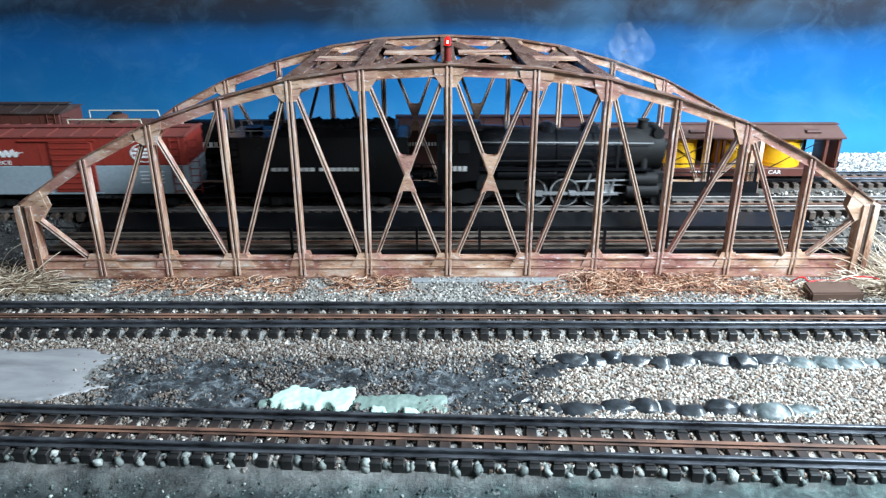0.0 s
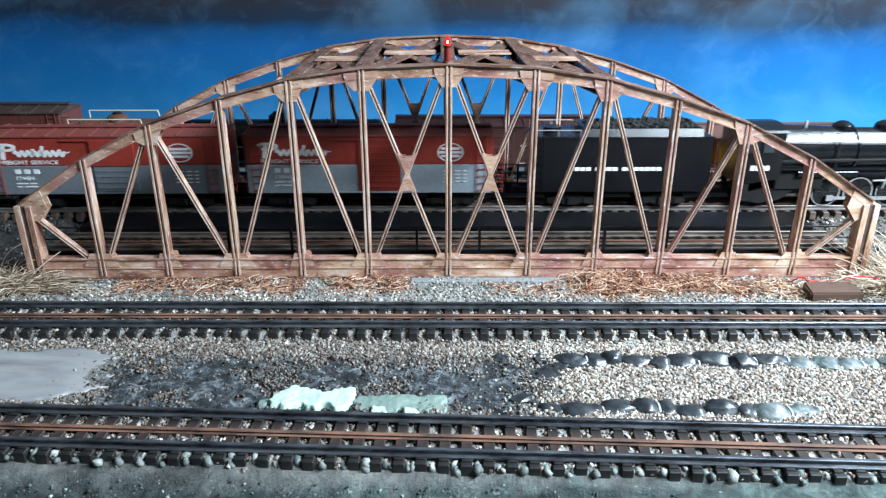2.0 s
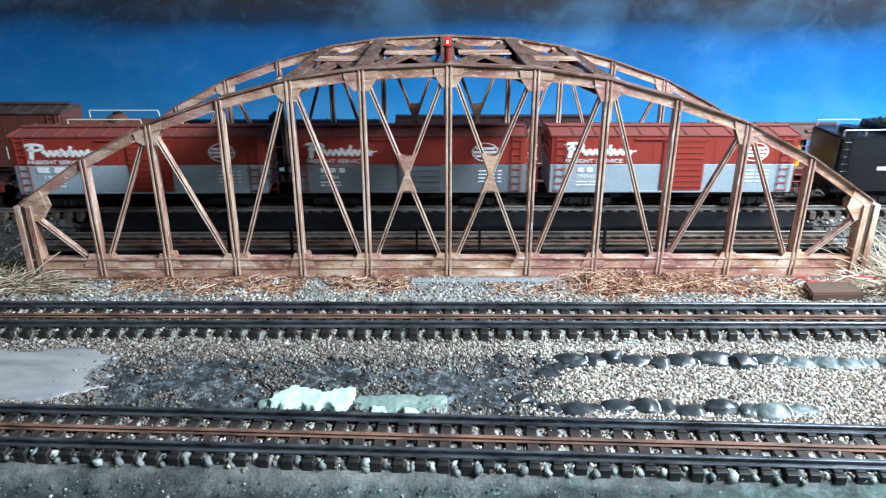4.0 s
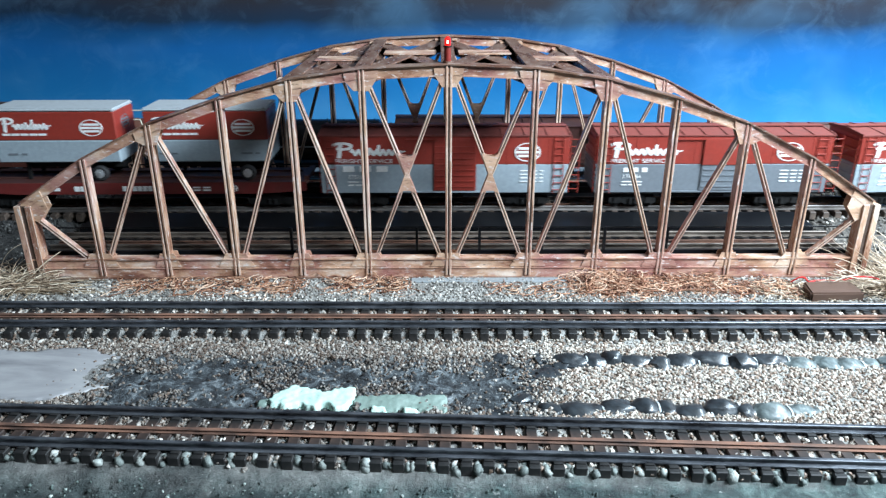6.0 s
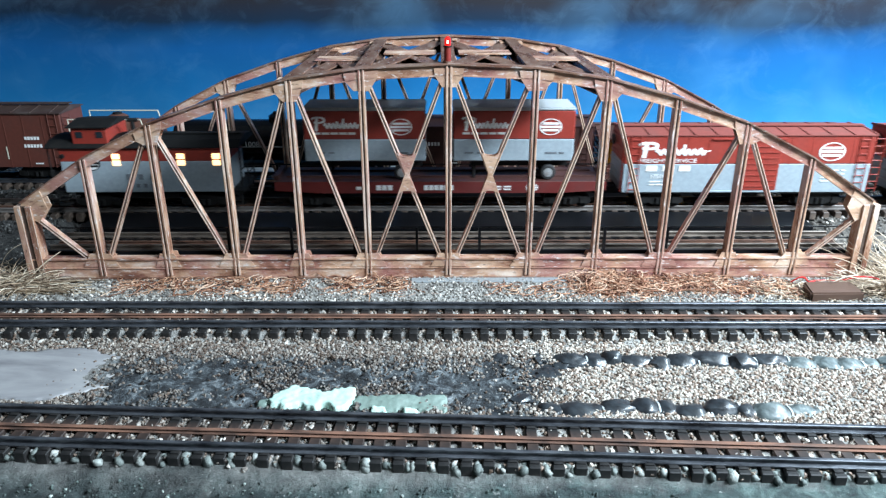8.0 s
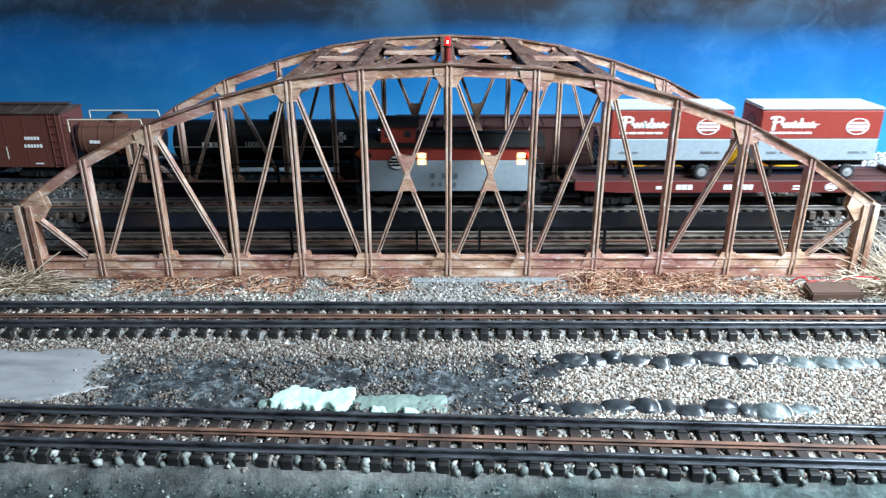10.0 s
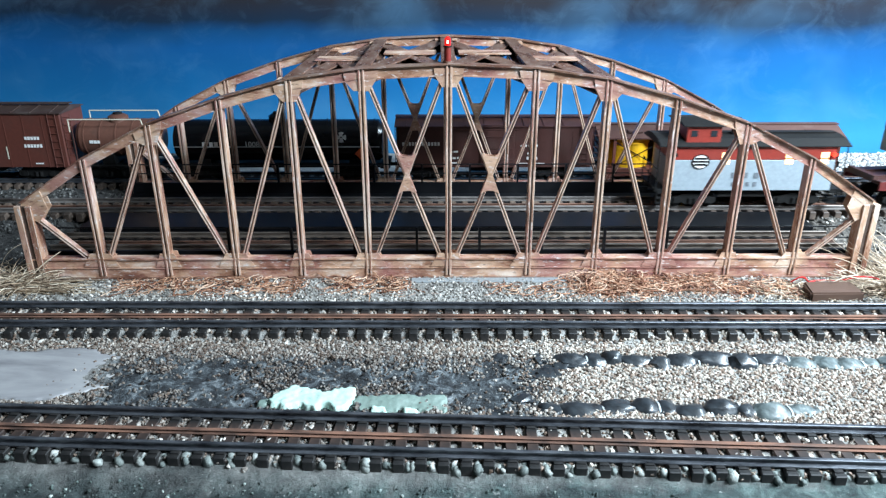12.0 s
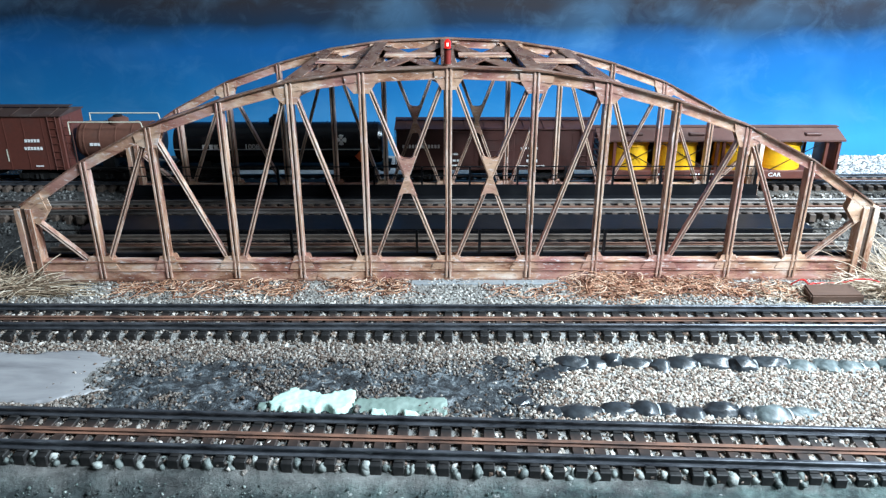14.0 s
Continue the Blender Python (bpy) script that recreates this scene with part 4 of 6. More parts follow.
def flatcar(length):
    car = thing("flatcar", pose(0, 0, 0), "oxide-red flatcar that carries two highway trailers", "flatcar", "freight train cars")
    L = length / 2
    part("deck", soften(boxes((-L, L, -HW, HW, 0.0285, 0.0325)), 0.0005), OXIDE_DARK, car, "dark worn deck")
    for s in (-1, 1):
        y = s * (HW - 0.001)
        part("side_sill", prism(bmesh.new(), [(-L, 0.0225), (-L + 0.05, 0.0195), (L - 0.05, 0.0195), (L, 0.0225), (L, 0.0322), (-L, 0.0322)], y - 0.0013, y + 0.0013), SILL_RED, car, "deep red side sill")
        part("guard_rail", boxes((-L + 0.01, L - 0.01, s * 0.0125 - 0.001, s * 0.0125 + 0.001, 0.0325, 0.0345)), OXIDE_DARK, car)
        bogie(car, s * (L - 0.040))
        part("bolster", boxes((s * (L - 0.040) - 0.007, s * (L - 0.040) + 0.007, -0.022, 0.022, 0.0135, 0.0285)), MATT_BLACK, car)
        coupler(car, s * L, s)
        part("bridge_plate", boxes((s * L - 0.003, s * L + 0.003, -0.022, 0.022, 0.0325, 0.037)), OXIDE_DARK, car)
    y = -HW - 0.0006
    bars(car, -0.092, 0.0235, y, (0.006,), 0.0035, 0.002, WHITE)
    bars(car, -0.070, 0.0230, y, (0.005, 0.005, 0.005), 0.0055, 0.0012, WHITE)
    bars(car, -0.018, 0.0230, y, (0.0045,) * 6, 0.0055, 0.001, WHITE)
    for k in (0.0230, 0.0260):
        bars(car, 0.058, k, y, (0.008, 0.008), 0.0015, 0.003, WHITE)
    oval_mark(car, 0.100, 0.0258, y, 0.0065, 0.0042, WHITE)
    return car


def caboose(length):
    car = thing("caboose", pose(0, 0, 0), "red and pale grey caboose with a cupola and lit windows", "caboose", "freight train cars")
    L = length / 2
    B = L - 0.013
    zb, zm, zt = 0.0215, 0.0560, 0.0710
    part("lower_body", soften(boxes((-B, B, -HW, HW, zb, zm)), 0.0006), PALE_GREY, car, "pale grey lower body")
    part("body", soften(boxes((-B, B, -HW, HW, zm, zt)), 0.0006), RED, car, "red upper body")
    roof = [(-HW - 0.003, zt), (HW + 0.003, zt), (HW + 0.003, zt + 0.001), (0.02, zt + 0.0065), (0, zt + 0.0085), (-0.02, zt + 0.0065), (-HW - 0.003, zt + 0.001)]
    part("roof", extrude_x(bmesh.new(), roof, -L, L), MATT_BLACK, car, "black arched roof")
    cu = part("cupola", soften(boxes((-0.074, -0.037, -0.0265, 0.0265, zt, zt + 0.022)), 0.0006), RED, car, "red cupola")
    part("cupola_roof", extrude_x(bmesh.new(), [(-0.0295, zt + 0.021), (0.0295, zt + 0.021), (0.0295, zt + 0.022), (0, zt + 0.0262), (-0.0295, zt + 0.022)], -0.078, -0.033), MATT_BLACK, cu, "black cupola roof")
    for x in (-0.066, -0.045):
        part("cupola_window", boxes((x - 0.0035, x + 0.0035, -0.0269, -0.0263, zt + 0.010, zt + 0.0165)), GLASS_DARK, cu)
    for x in (-0.030, 0.039, 0.077):
        part("window", boxes((x - 0.0042, x + 0.0042, -HW - 0.0004, -HW + 0.0003, zm - 0.0045, zm + 0.0085)), WINDOW_GLOW, car, "warm lit window")
        part("window_bar", boxes((x - 0.0048, x + 0.0048, -HW - 0.0009, -HW - 0.0003, zm + 0.0016, zm + 0.0026)), RED, car)
    y = -HW - 0.0004
    oval_mark(car, -B + 0.033, 0.0545, y, 0.0090, 0.0078, MATT_BLACK, WHITE)
    bars(car, -0.021, 0.0360, y, (0.005, 0.005, 0.005), 0.0062, 0.0075, DARK_GREY, label="dark grey lettering")
    bars(car, -0.020, 0.0270, y, (0.0035,) * 4, 0.0045, 0.0045, DARK_GREY, label="dark grey lettering")
    part("stove_pipe", rods([((-0.016, -0.006, zt), (-0.016, -0.006, zt + 0.024)), ((-0.0215, -0.006, zt + 0.025), (-0.0105, -0.006, zt + 0.025))], 0.0022, 10), MATT_BLACK, car)
    part("roof_walk", boxes((-0.032, L - 0.004, -0.004, 0.004, zt + 0.0088, zt + 0.0098), (-L + 0.002, -0.079, -0.004, 0.004, zt + 0.0066, zt + 0.0076)), MATT_BLACK, car)
    for s in (-1, 1):
        part("platform", boxes((min(s * B, s * L), max(s * B, s * L), -HW + 0.002, HW - 0.002, 0.0195, 0.0225)), MATT_BLACK, car)
        for k in (-1, 1):
            part("steps", boxes(*[(min(s * B, s * (L - 0.003)), max(s * B, s * (L - 0.003)), k * 0.024 - 0.005, k * 0.024 + 0.005, 0.006 + j * 0.006, 0.0075 + j * 0.006) for j in range(3)], (s * (L - 0.003) - 0.0006, s * (L - 0.003) + 0.0006, k * 0.0285 - 0.0005, k * 0.0285 + 0.0005, 0.006, 0.022)), MATT_BLACK, car)
        x = s * (L - 0.001)
        part("end_rail", rods([((x, -0.028, 0.022), (x, -0.028, 0.046)), ((x, 0.028, 0.022), (x, 0.028, 0.046)), ((x, -0.028, 0.045), (x, 0.028, 0.045)), ((x, -0.028, 0.034), (x, 0.028, 0.034)), ((x, 0, 0.022), (x, 0, 0.045)), ((x, -0.028, 0.046), (x, -0.028, zt))], 0.0007, 6), MATT_BLACK, car)
        bogie(car, s * (L - 0.045))
        coupler(car, s * L, s)
        part("marker_light", rods([((s * (B - 0.004), -HW - 0.0005, 0.0625), (s * (B - 0.004), -HW - 0.004, 0.0625))], 0.0024, 10), RED_GLOW if s > 0 else MATT_BLACK, car, "red marker light")
    part("underframe", boxes((-B, B, -0.010, 0.010, 0.0125, zb), (-0.03, 0.03, -0.024, 0.024, 0.013, zb)), MATT_BLACK, car)
    return car


def tender(length):
    car = thing("tender", pose(0, 0, 0), "black steam locomotive tender with a coal load", "tender", "freight train cars")
    L = length / 2
    zb = 0.021
    part("tank", soften(boxes((-L, L, -HW, HW, zb, 0.0815)), 0.002, 2), LOCO_BLACK, car, "satin black tank", True)
    part("coal_bunker", extrude_x(bmesh.new(), [(-HW, 0.0815), (HW, 0.0815), (HW - 0.004, 0.0895), (-HW + 0.004, 0.0895)], -L + 0.055, L - 0.012), LOCO_BLACK, car)
    rng = random.Random(3)
    spots = [(rng.uniform(-L + 0.06, L - 0.016), rng.uniform(-0.022, 0.022), 0.0885 + rng.uniform(0, 0.0025)) for _ in range(500)]
    stones("coal", spots, [rng.uniform(0.0016, 0.0032) for _ in spots], MATT_BLACK, "heaped black coal", "", car)
    part("beading", boxes((-L - 0.0006, L + 0.0006, -HW - 0.0007, -HW + 0.0004, 0.0795, 0.0815), (-L - 0.0006, L + 0.0006, -HW - 0.0007, -HW + 0.0004, zb, zb + 0.003)), LOCO_BLACK, car)
    part("tank_rail", rods([((-L + 0.004, y, 0.088), (-L + 0.052, y, 0.088)) for y in (-0.027, 0.027)] + [((-L + x, y, 0.0815), (-L + x, y, 0.088)) for y in (-0.027, 0.027) for x in (0.004, 0.028, 0.052)], 0.0006, 6), STEEL, car)
    part("water_hatch", rods([((-L + 0.025, 0, 0.0815), (-L + 0.025, 0, 0.087))], 0.010, 16), LOCO_BLACK, car)
    y = -HW - 0.0004
    k = 0.0052
    bars(car, -L + 0.0470, 0.0445, y, (k, k, k, -k * 0.6, k, k, k, k, -k * 0.6, k, k, k, k, k, k, k), 0.0038, 0.0010, WHITE)
    ladder(car, -L + 0.004, -HW - 0.0016, 0.024, 0.080, 0.009, 7, LOCO_BLACK)
    part("underframe", boxes((-L + 0.004, L - 0.004, -0.02, 0.02, 0.015, zb)), MATT_BLACK, car)
    for s in (-1, 1):
        bogie(car, s * (L - 0.047))
        for q in (-1, 1):
            part("journal_box", boxes((s * (L - 0.047) - 0.004, s * (L - 0.047) + 0.004, q * 0.0225 - 0.003, q * 0.0225 + 0.003, 0.004, 0.013)), MATT_BLACK, car)
    coupler(car, -L, -1)
    part("deck_plate", boxes((L, L + 0.022, -0.012, 0.012, 0.019, 0.021)), MATT_BLACK, car)
    return car


def locomotive(length):
    """A steam locomotive with six driving wheels, facing +x."""
    lo = thing("steam_locomotive", pose(0, 0, 0), "black steam locomotive with bright side rods", "locomotive", "freight train cars")
    L = length / 2
    zc, r = 0.0615, 0.0225
    front = L - 0.012
    cab = -L + 0.046
    part("boiler", rod(rod(bmesh.new(), (cab - 0.004, 0, zc + 0.001), (cab + 0.085, 0, zc), r + 0.0035, 36, r + 0.001), (cab + 0.080, 0, zc), (front - 0.045, 0, zc), r + 0.0008, 36, r), LOCO_BLACK, lo, "satin black boiler", True)
    part("smokebox", rod(rod(bmesh.new(), (front - 0.048, 0, zc), (front - 0.006, 0, zc), r + 0.001, 36), (front - 0.006, 0, zc), (front - 0.001, 0, zc), r - 0.004, 30, r - 0.010), MATT_BLACK, lo, "matt black smokebox", True)
    for x in (cab + 0.045, cab + 0.085, cab + 0.125, front - 0.05):
        part("boiler_band", rods([((x - 0.0009, 0, zc), (x + 0.0009, 0, zc))], r + 0.0026 if x < cab + 0.09 else r + 0.0014, 36), LOCO_BLACK, lo, "", True)
    part("chimney", rod(rod(bmesh.new(), (front - 0.026, 0, zc + r - 0.003), (front - 0.026, 0, zc + r + 0.009), 0.0062, 18, 0.0055), (front - 0.026, 0, zc + r + 0.009), (front - 0.026, 0, zc + r + 0.0105), 0.0066, 18), MATT_BLACK, lo, "", True)
    for x, h, rr in ((front - 0.085, 0.0085, 0.012), (cab + 0.075, 0.008, 0.013)):
        bm = rod(bmesh.new(), (x, 0, zc + r - 0.006), (x, 0, zc + r + h - 0.004), rr, 20, rr * 0.85)
        rod(bm, (x, 0, zc + r + h - 0.004), (x, 0, zc + r + h), rr * 0.85, 20, rr * 0.35)
        part("dome", bm, LOCO_BLACK, lo, "", True)
    part("bell", rods([((front - 0.048, 0, zc + r), (front - 0.048, 0, zc + r + 0.007))], 0.0035, 10), MATT_BLACK, lo, "", True)
    part("whistle", rods([((cab + 0.03, -0.006, zc + r), (cab + 0.03, -0.006, zc + r + 0.010)), ((cab + 0.036, 0.004, zc + r), (cab + 0.036, 0.004, zc + r + 0.007))], 0.0016, 8), STEEL, lo)
    part("headlight", rods([((front - 0.002, 0, zc + 0.004), (front + 0.006, 0, zc + 0.004))], 0.0055, 16), MATT_BLACK, lo, "", True)
    part("feedwater_heater", rods([((front - 0.012, -0.018, zc + r - 0.002), (front - 0.012, 0.018, zc + r - 0.002))], 0.006, 16), MATT_BLACK, lo, "", True)
    # cab
    cb = part("cab", prism(bmesh.new(), [(-L, 0.028), (cab, 0.034), (cab, 0.086), (-L, 0.086)], -0.029, 0.029), LOCO_BLACK, lo, "satin black cab")
    part("cab_roof", extrude_x(bmesh.new(), [(-0.031, 0.0855), (0.031, 0.0855), (0.029, 0.088), (0.016, 0.0910), (0, 0.0922), (-0.016, 0.0910), (-0.029, 0.088)], -L - 0.008, cab + 0.002), LOCO_BLACK, cb)
    for x in (-L + 0.012, -L + 0.029):
        part("cab_window", boxes((x - 0.006, x + 0.006, -0.0296, -0.0288, 0.064, 0.078)), GLASS_DARK, cb)
        part("window_frame", boxes((x - 0.007, x + 0.007, -0.0300, -0.0292, 0.0625, 0.064), (x - 0.007, x + 0.007, -0.0300, -0.0292, 0.078, 0.0792), (x - 0.007, x - 0.006, -0.0300, -0.0292, 0.064, 0.078), (x + 0.006, x + 0.007, -0.0300, -0.0292, 0.064, 0.078)), LOCO_BLACK, cb)
    bars(cb, -L + 0.012, 0.0440, -0.0294, (0.0042,) * 4, 0.0055, 0.0012, WHITE)
    # running board, pipes and side gear
    for s in (-1, 1):
        y = s * 0.027
        part("running_board", boxes((cab, front - 0.02, y - 0.0035, y + 0.0035, 0.0445, 0.0462)), LOCO_BLACK, lo, "running board with a pale edge")
        part("hand_rail", rods([((cab + 0.002, s * 0.0275, zc + 0.014), (front - 0.02, s * 0.0255, zc + 0.012))], 0.0007, 6), STEEL, lo)
        part("air_tank", rods([((cab + 0.02, s * 0.025, 0.0395), (cab + 0.085, s * 0.025, 0.0395))], 0.0048, 14), LOCO_BLACK, lo, "", True)
        part("pipe", rods([((cab + 0.01, s * 0.0285, 0.055), (cab + 0.12, s * 0.0275, 0.055)), ((cab + 0.12, s * 0.0275, 0.055), (cab + 0.125, s * 0.0275, 0.046)), ((cab + 0.06, s * 0.0275, 0.046), (cab + 0.06, s * 0.0255, 0.078)), ((cab + 0.15, s * 0.0265, 0.046), (cab + 0.15, s * 0.0235, 0.076))], 0.0009, 6), MATT_BLACK, lo)
        part("cylinder", rods([((front - 0.045, s * 0.024, 0.0205), (front - 0.010, s * 0.024, 0.0205)), ((front - 0.043, s * 0.023, 0.0325), (front - 0.012, s * 0.023, 0.0325))], 0.0082, 20), MATT_BLACK, lo, "", True)
        part("steam_pipe", rods([((front - 0.027, s * 0.022, 0.036), (front - 0.027, s * 0.018, 0.060))], 0.0045, 10), MATT_BLACK, lo, "", True)
        part("firebox_side", boxes((cab - 0.002, cab + 0.050, s * 0.0235 - 0.002, s * 0.0235 + 0.002, 0.022, 0.046)), MATT_BLACK, lo)
        part("cab_ladder", boxes((-L + 0.006, -L + 0.013, s * 0.0275 - 0.0008, s * 0.0275 + 0.0008, 0.010, 0.030), (-L + 0.005, -L + 0.014, s * 0.0275 - 0.003, s * 0.0275 + 0.003, 0.010, 0.0115)), MATT_BLACK, lo)
    part("frame", boxes((-L + 0.01, front, -0.011, 0.011, 0.012, 0.036)), MATT_BLACK, lo)
    part("pilot", prism(bmesh.new(), [(front - 0.006, 0.022), (front + 0.004, 0.022), (front + 0.012, 0.0035), (front - 0.004, 0.0035)], -0.021, 0.021), MATT_BLACK, lo, "black pilot")
    part("pilot_deck", boxes((front - 0.014, front + 0.004, -0.027, 0.027, 0.022, 0.0245)), MATT_BLACK, lo)
    # drivers with tyres, spokes and rods
    R = 0.0165
    xs = [-0.0270, 0.0095, 0.0460]
    for i, x in enumerate(xs):
        for s in (-1, 1):
            at = pose(x, s * 0.0188, R, 0, 0, 0 if s < 0 else 180)
            bm = wheel_bm(R, 0.003)
            w = part("driving_wheel", bm, MATT_BLACK, lo, "black spoked driving wheel", True, at=at)
            bm = bmesh.new()
            for a in range(36):
                t0, t1 = a * math.pi / 18, (a + 1) * math.pi / 18
                q = [(R * 1.0 * math.cos(t0), R * math.sin(t0)), (R * math.cos(t1), R * math.sin(t1)), (R * 0.92 * math.cos(t1), R * 0.92 * math.sin(t1)), (R * 0.92 * math.cos(t0), R * 0.92 * math.sin(t0))]
                bm.faces.new([bm.verts.new((px, -0.0005, pz)) for px, pz in q])
            bmesh.ops.remove_doubles(bm, verts=bm.verts, dist=1e-6)
            part("wheel_tyre", bm, STEEL, w, "bright steel tyre")
            bm = bmesh.new()
            for a in range(12):
                t0 = a * math.pi / 6
                rod(bm, (R * 0.2 * math.cos(t0), -0.0006, R * 0.2 * math.sin(t0)), (R * 0.9 * math.cos(t0), -0.0004, R * 0.9 * math.sin(t0)), 0.0009, 5)
            prism(bm, [(R * 0.88 * math.cos(math.pi + k * 0.2), R * 0.88 * math.sin(math.pi + k * 0.2)) for k in range(3, 13)], -0.0012, 0.0)
            part("spokes", bm, MATT_BLACK, w)
            ROLLING.append((w, R, at, s))
    for s in (-1, 1):
        crank = 0.0075
        y = s * 0.0222
        sr = part("side_rod", boxes((xs[0] - 0.004, xs[2] + 0.004, -0.0008, 0.0008, -0.0016, 0.0016), *[(x - 0.0038, x + 0.0038, -0.0013, 0.0013, -0.003, 0.003) for x in xs]), STEEL, lo, "bright steel side rod", at=pose(0, y, R))
        RODS.append((sr, R, crank, y, s))
        part("cross_head", boxes((front - 0.075, front - 0.045, y - s * -0.001 - 0.0008, y - s * -0.001 + 0.0008, 0.0255, 0.0270), (front - 0.075, front - 0.045, y + s * 0.001 - 0.0008, y + s * 0.001 + 0.0008, 0.0165, 0.0178), (front - 0.068, front - 0.058, y - 0.0012, y + 0.0012, 0.0178, 0.0255)), STEEL, lo, "bright crosshead guides")
        mr = part("main_rod", boxes((xs[1] - 0.003, front - 0.060, -0.0007, 0.0007, -0.0015, 0.0015)), STEEL, lo, "bright steel main rod", at=pose(0, y + s * 0.0022, R))
        RODS.append((mr, R, crank, y + s * 0.0022, s))
        part("valve_gear", rods([((xs[1] + 0.01, s * 0.0255, 0.031), (front - 0.02, s * 0.0255, 0.033)), ((xs[1] + 0.022, s * 0.0255, 0.022), (xs[1] + 0.026, s * 0.0255, 0.040)), ((front - 0.062, s * 0.0255, 0.018), (front - 0.058, s * 0.0255, 0.034))], 0.0010, 6), STEEL, lo, "bright valve gear")
        part("brake_hanger", boxes((cab + 0.118, cab + 0.121, s * 0.0195 - 0.001, s * 0.0195 + 0.001, 0.006, 0.03)), MATT_BLACK, lo)
        for x, rr in ((front - 0.005, 0.0085), (front - 0.052, 0.0085), (cab - 0.012, 0.0105), (-L + 0.018, 0.0085)):
            at = pose(x, s * 0.0178, rr, 0, 0, 0 if s < 0 else 180)
            w = part("wheel", wheel_bm(rr, 0.0035), MATT_BLACK, lo, "", True, at=at)
            ROLLING.append((w, rr, at, s))
        part("trailing_frame", prism(bmesh.new(), [(-L + 0.006, 0.009), (-L + 0.03, 0.005), (cab + 0.006, 0.009), (cab + 0.02, 0.020), (cab - 0.01, 0.022), (-L + 0.006, 0.016)], s * 0.0225 - 0.0012, s * 0.0225 + 0.0012), MATT_BLACK, lo)
    return lo


RODS = []

SPEED = 0.1640
PX = 6.09e-4


def span(a, b):
    """Centre and length of a car."""
    return ((a + b) / 2 - 784) * PX, (b - a) * PX


TRAIN = []


def add_car(ob, x):
    TRAIN.append((ob, x, 0.5 * ln - 0.045))
    return ob


x, ln = span(773, 1208)
add_car(locomotive(ln), x)
x, ln = span(402, 722)
add_car(tender(ln), x)
x, ln = span(-103, 332)
add_car(pacemaker_car("boxcar", ln, PALE_GREY, "red over pale grey steel boxcar with a red door", True, "174940"), x)
x, ln = span(-560, -145)
add_car(pacemaker_car("boxcar", ln, DARK_GREY, "red over slate grey steel boxcar", False, "174484"), x)
x, ln = span(-1049, -609)
add_car(pacemaker_car("boxcar", ln, PALE_GREY, "weathered red over pale grey boxcar with a red door", True, "175163", True), x)
FLAT_X, ln = span(-1672, -1078)
FLAT_HALF = 0.5 * ln - 0.040
add_car(flatcar(ln), FLAT_X)
for a, b in ((-1616, -1401), (-1353, -1139)):
    x, ln = span(a, b)
    TRAIN.append((trailer(0, "trailer", pose(0, 0, 0)), x, 0.05))
x, ln = span(-2066, -1729)
add_car(caboose(ln), x)

# ---------------- the standing train behind the bridge ----------------
BACK_Y, BACK_RAIL = 0.925, 0.0105
track(pose(0, BACK_Y, BACK_RAIL - 0.0151, 0, 0, 0.2), -1.5, 1.5, 0.0139, "three-rail siding behind the bridge", 0.056, DECK_TIE, seed=6)
ROOF_SOOT = paint("sooty_brown_roof", (0.05, 0.028, 0.023), 0.55, grime=0.5, scale=40, dirt=(0.12, 0.10, 0.09))
TANK_BROWN = paint("dull_brown_tank_paint", (0.13, 0.055, 0.038), 0.5, grime=0.35, scale=30)
ORANGE = paint("orange_placard", (0.75, 0.12, 0.03), 0.5, grime=0.05, relief=0)
WIRE = paint("cream_wire", (0.62, 0.58, 0.46), 0.4, grime=0.1, relief=0)


def underneath(car, L):
    for s in (-1, 1):
        bogie(car, s * (L - 0.045))
        coupler(car, s * L, s)


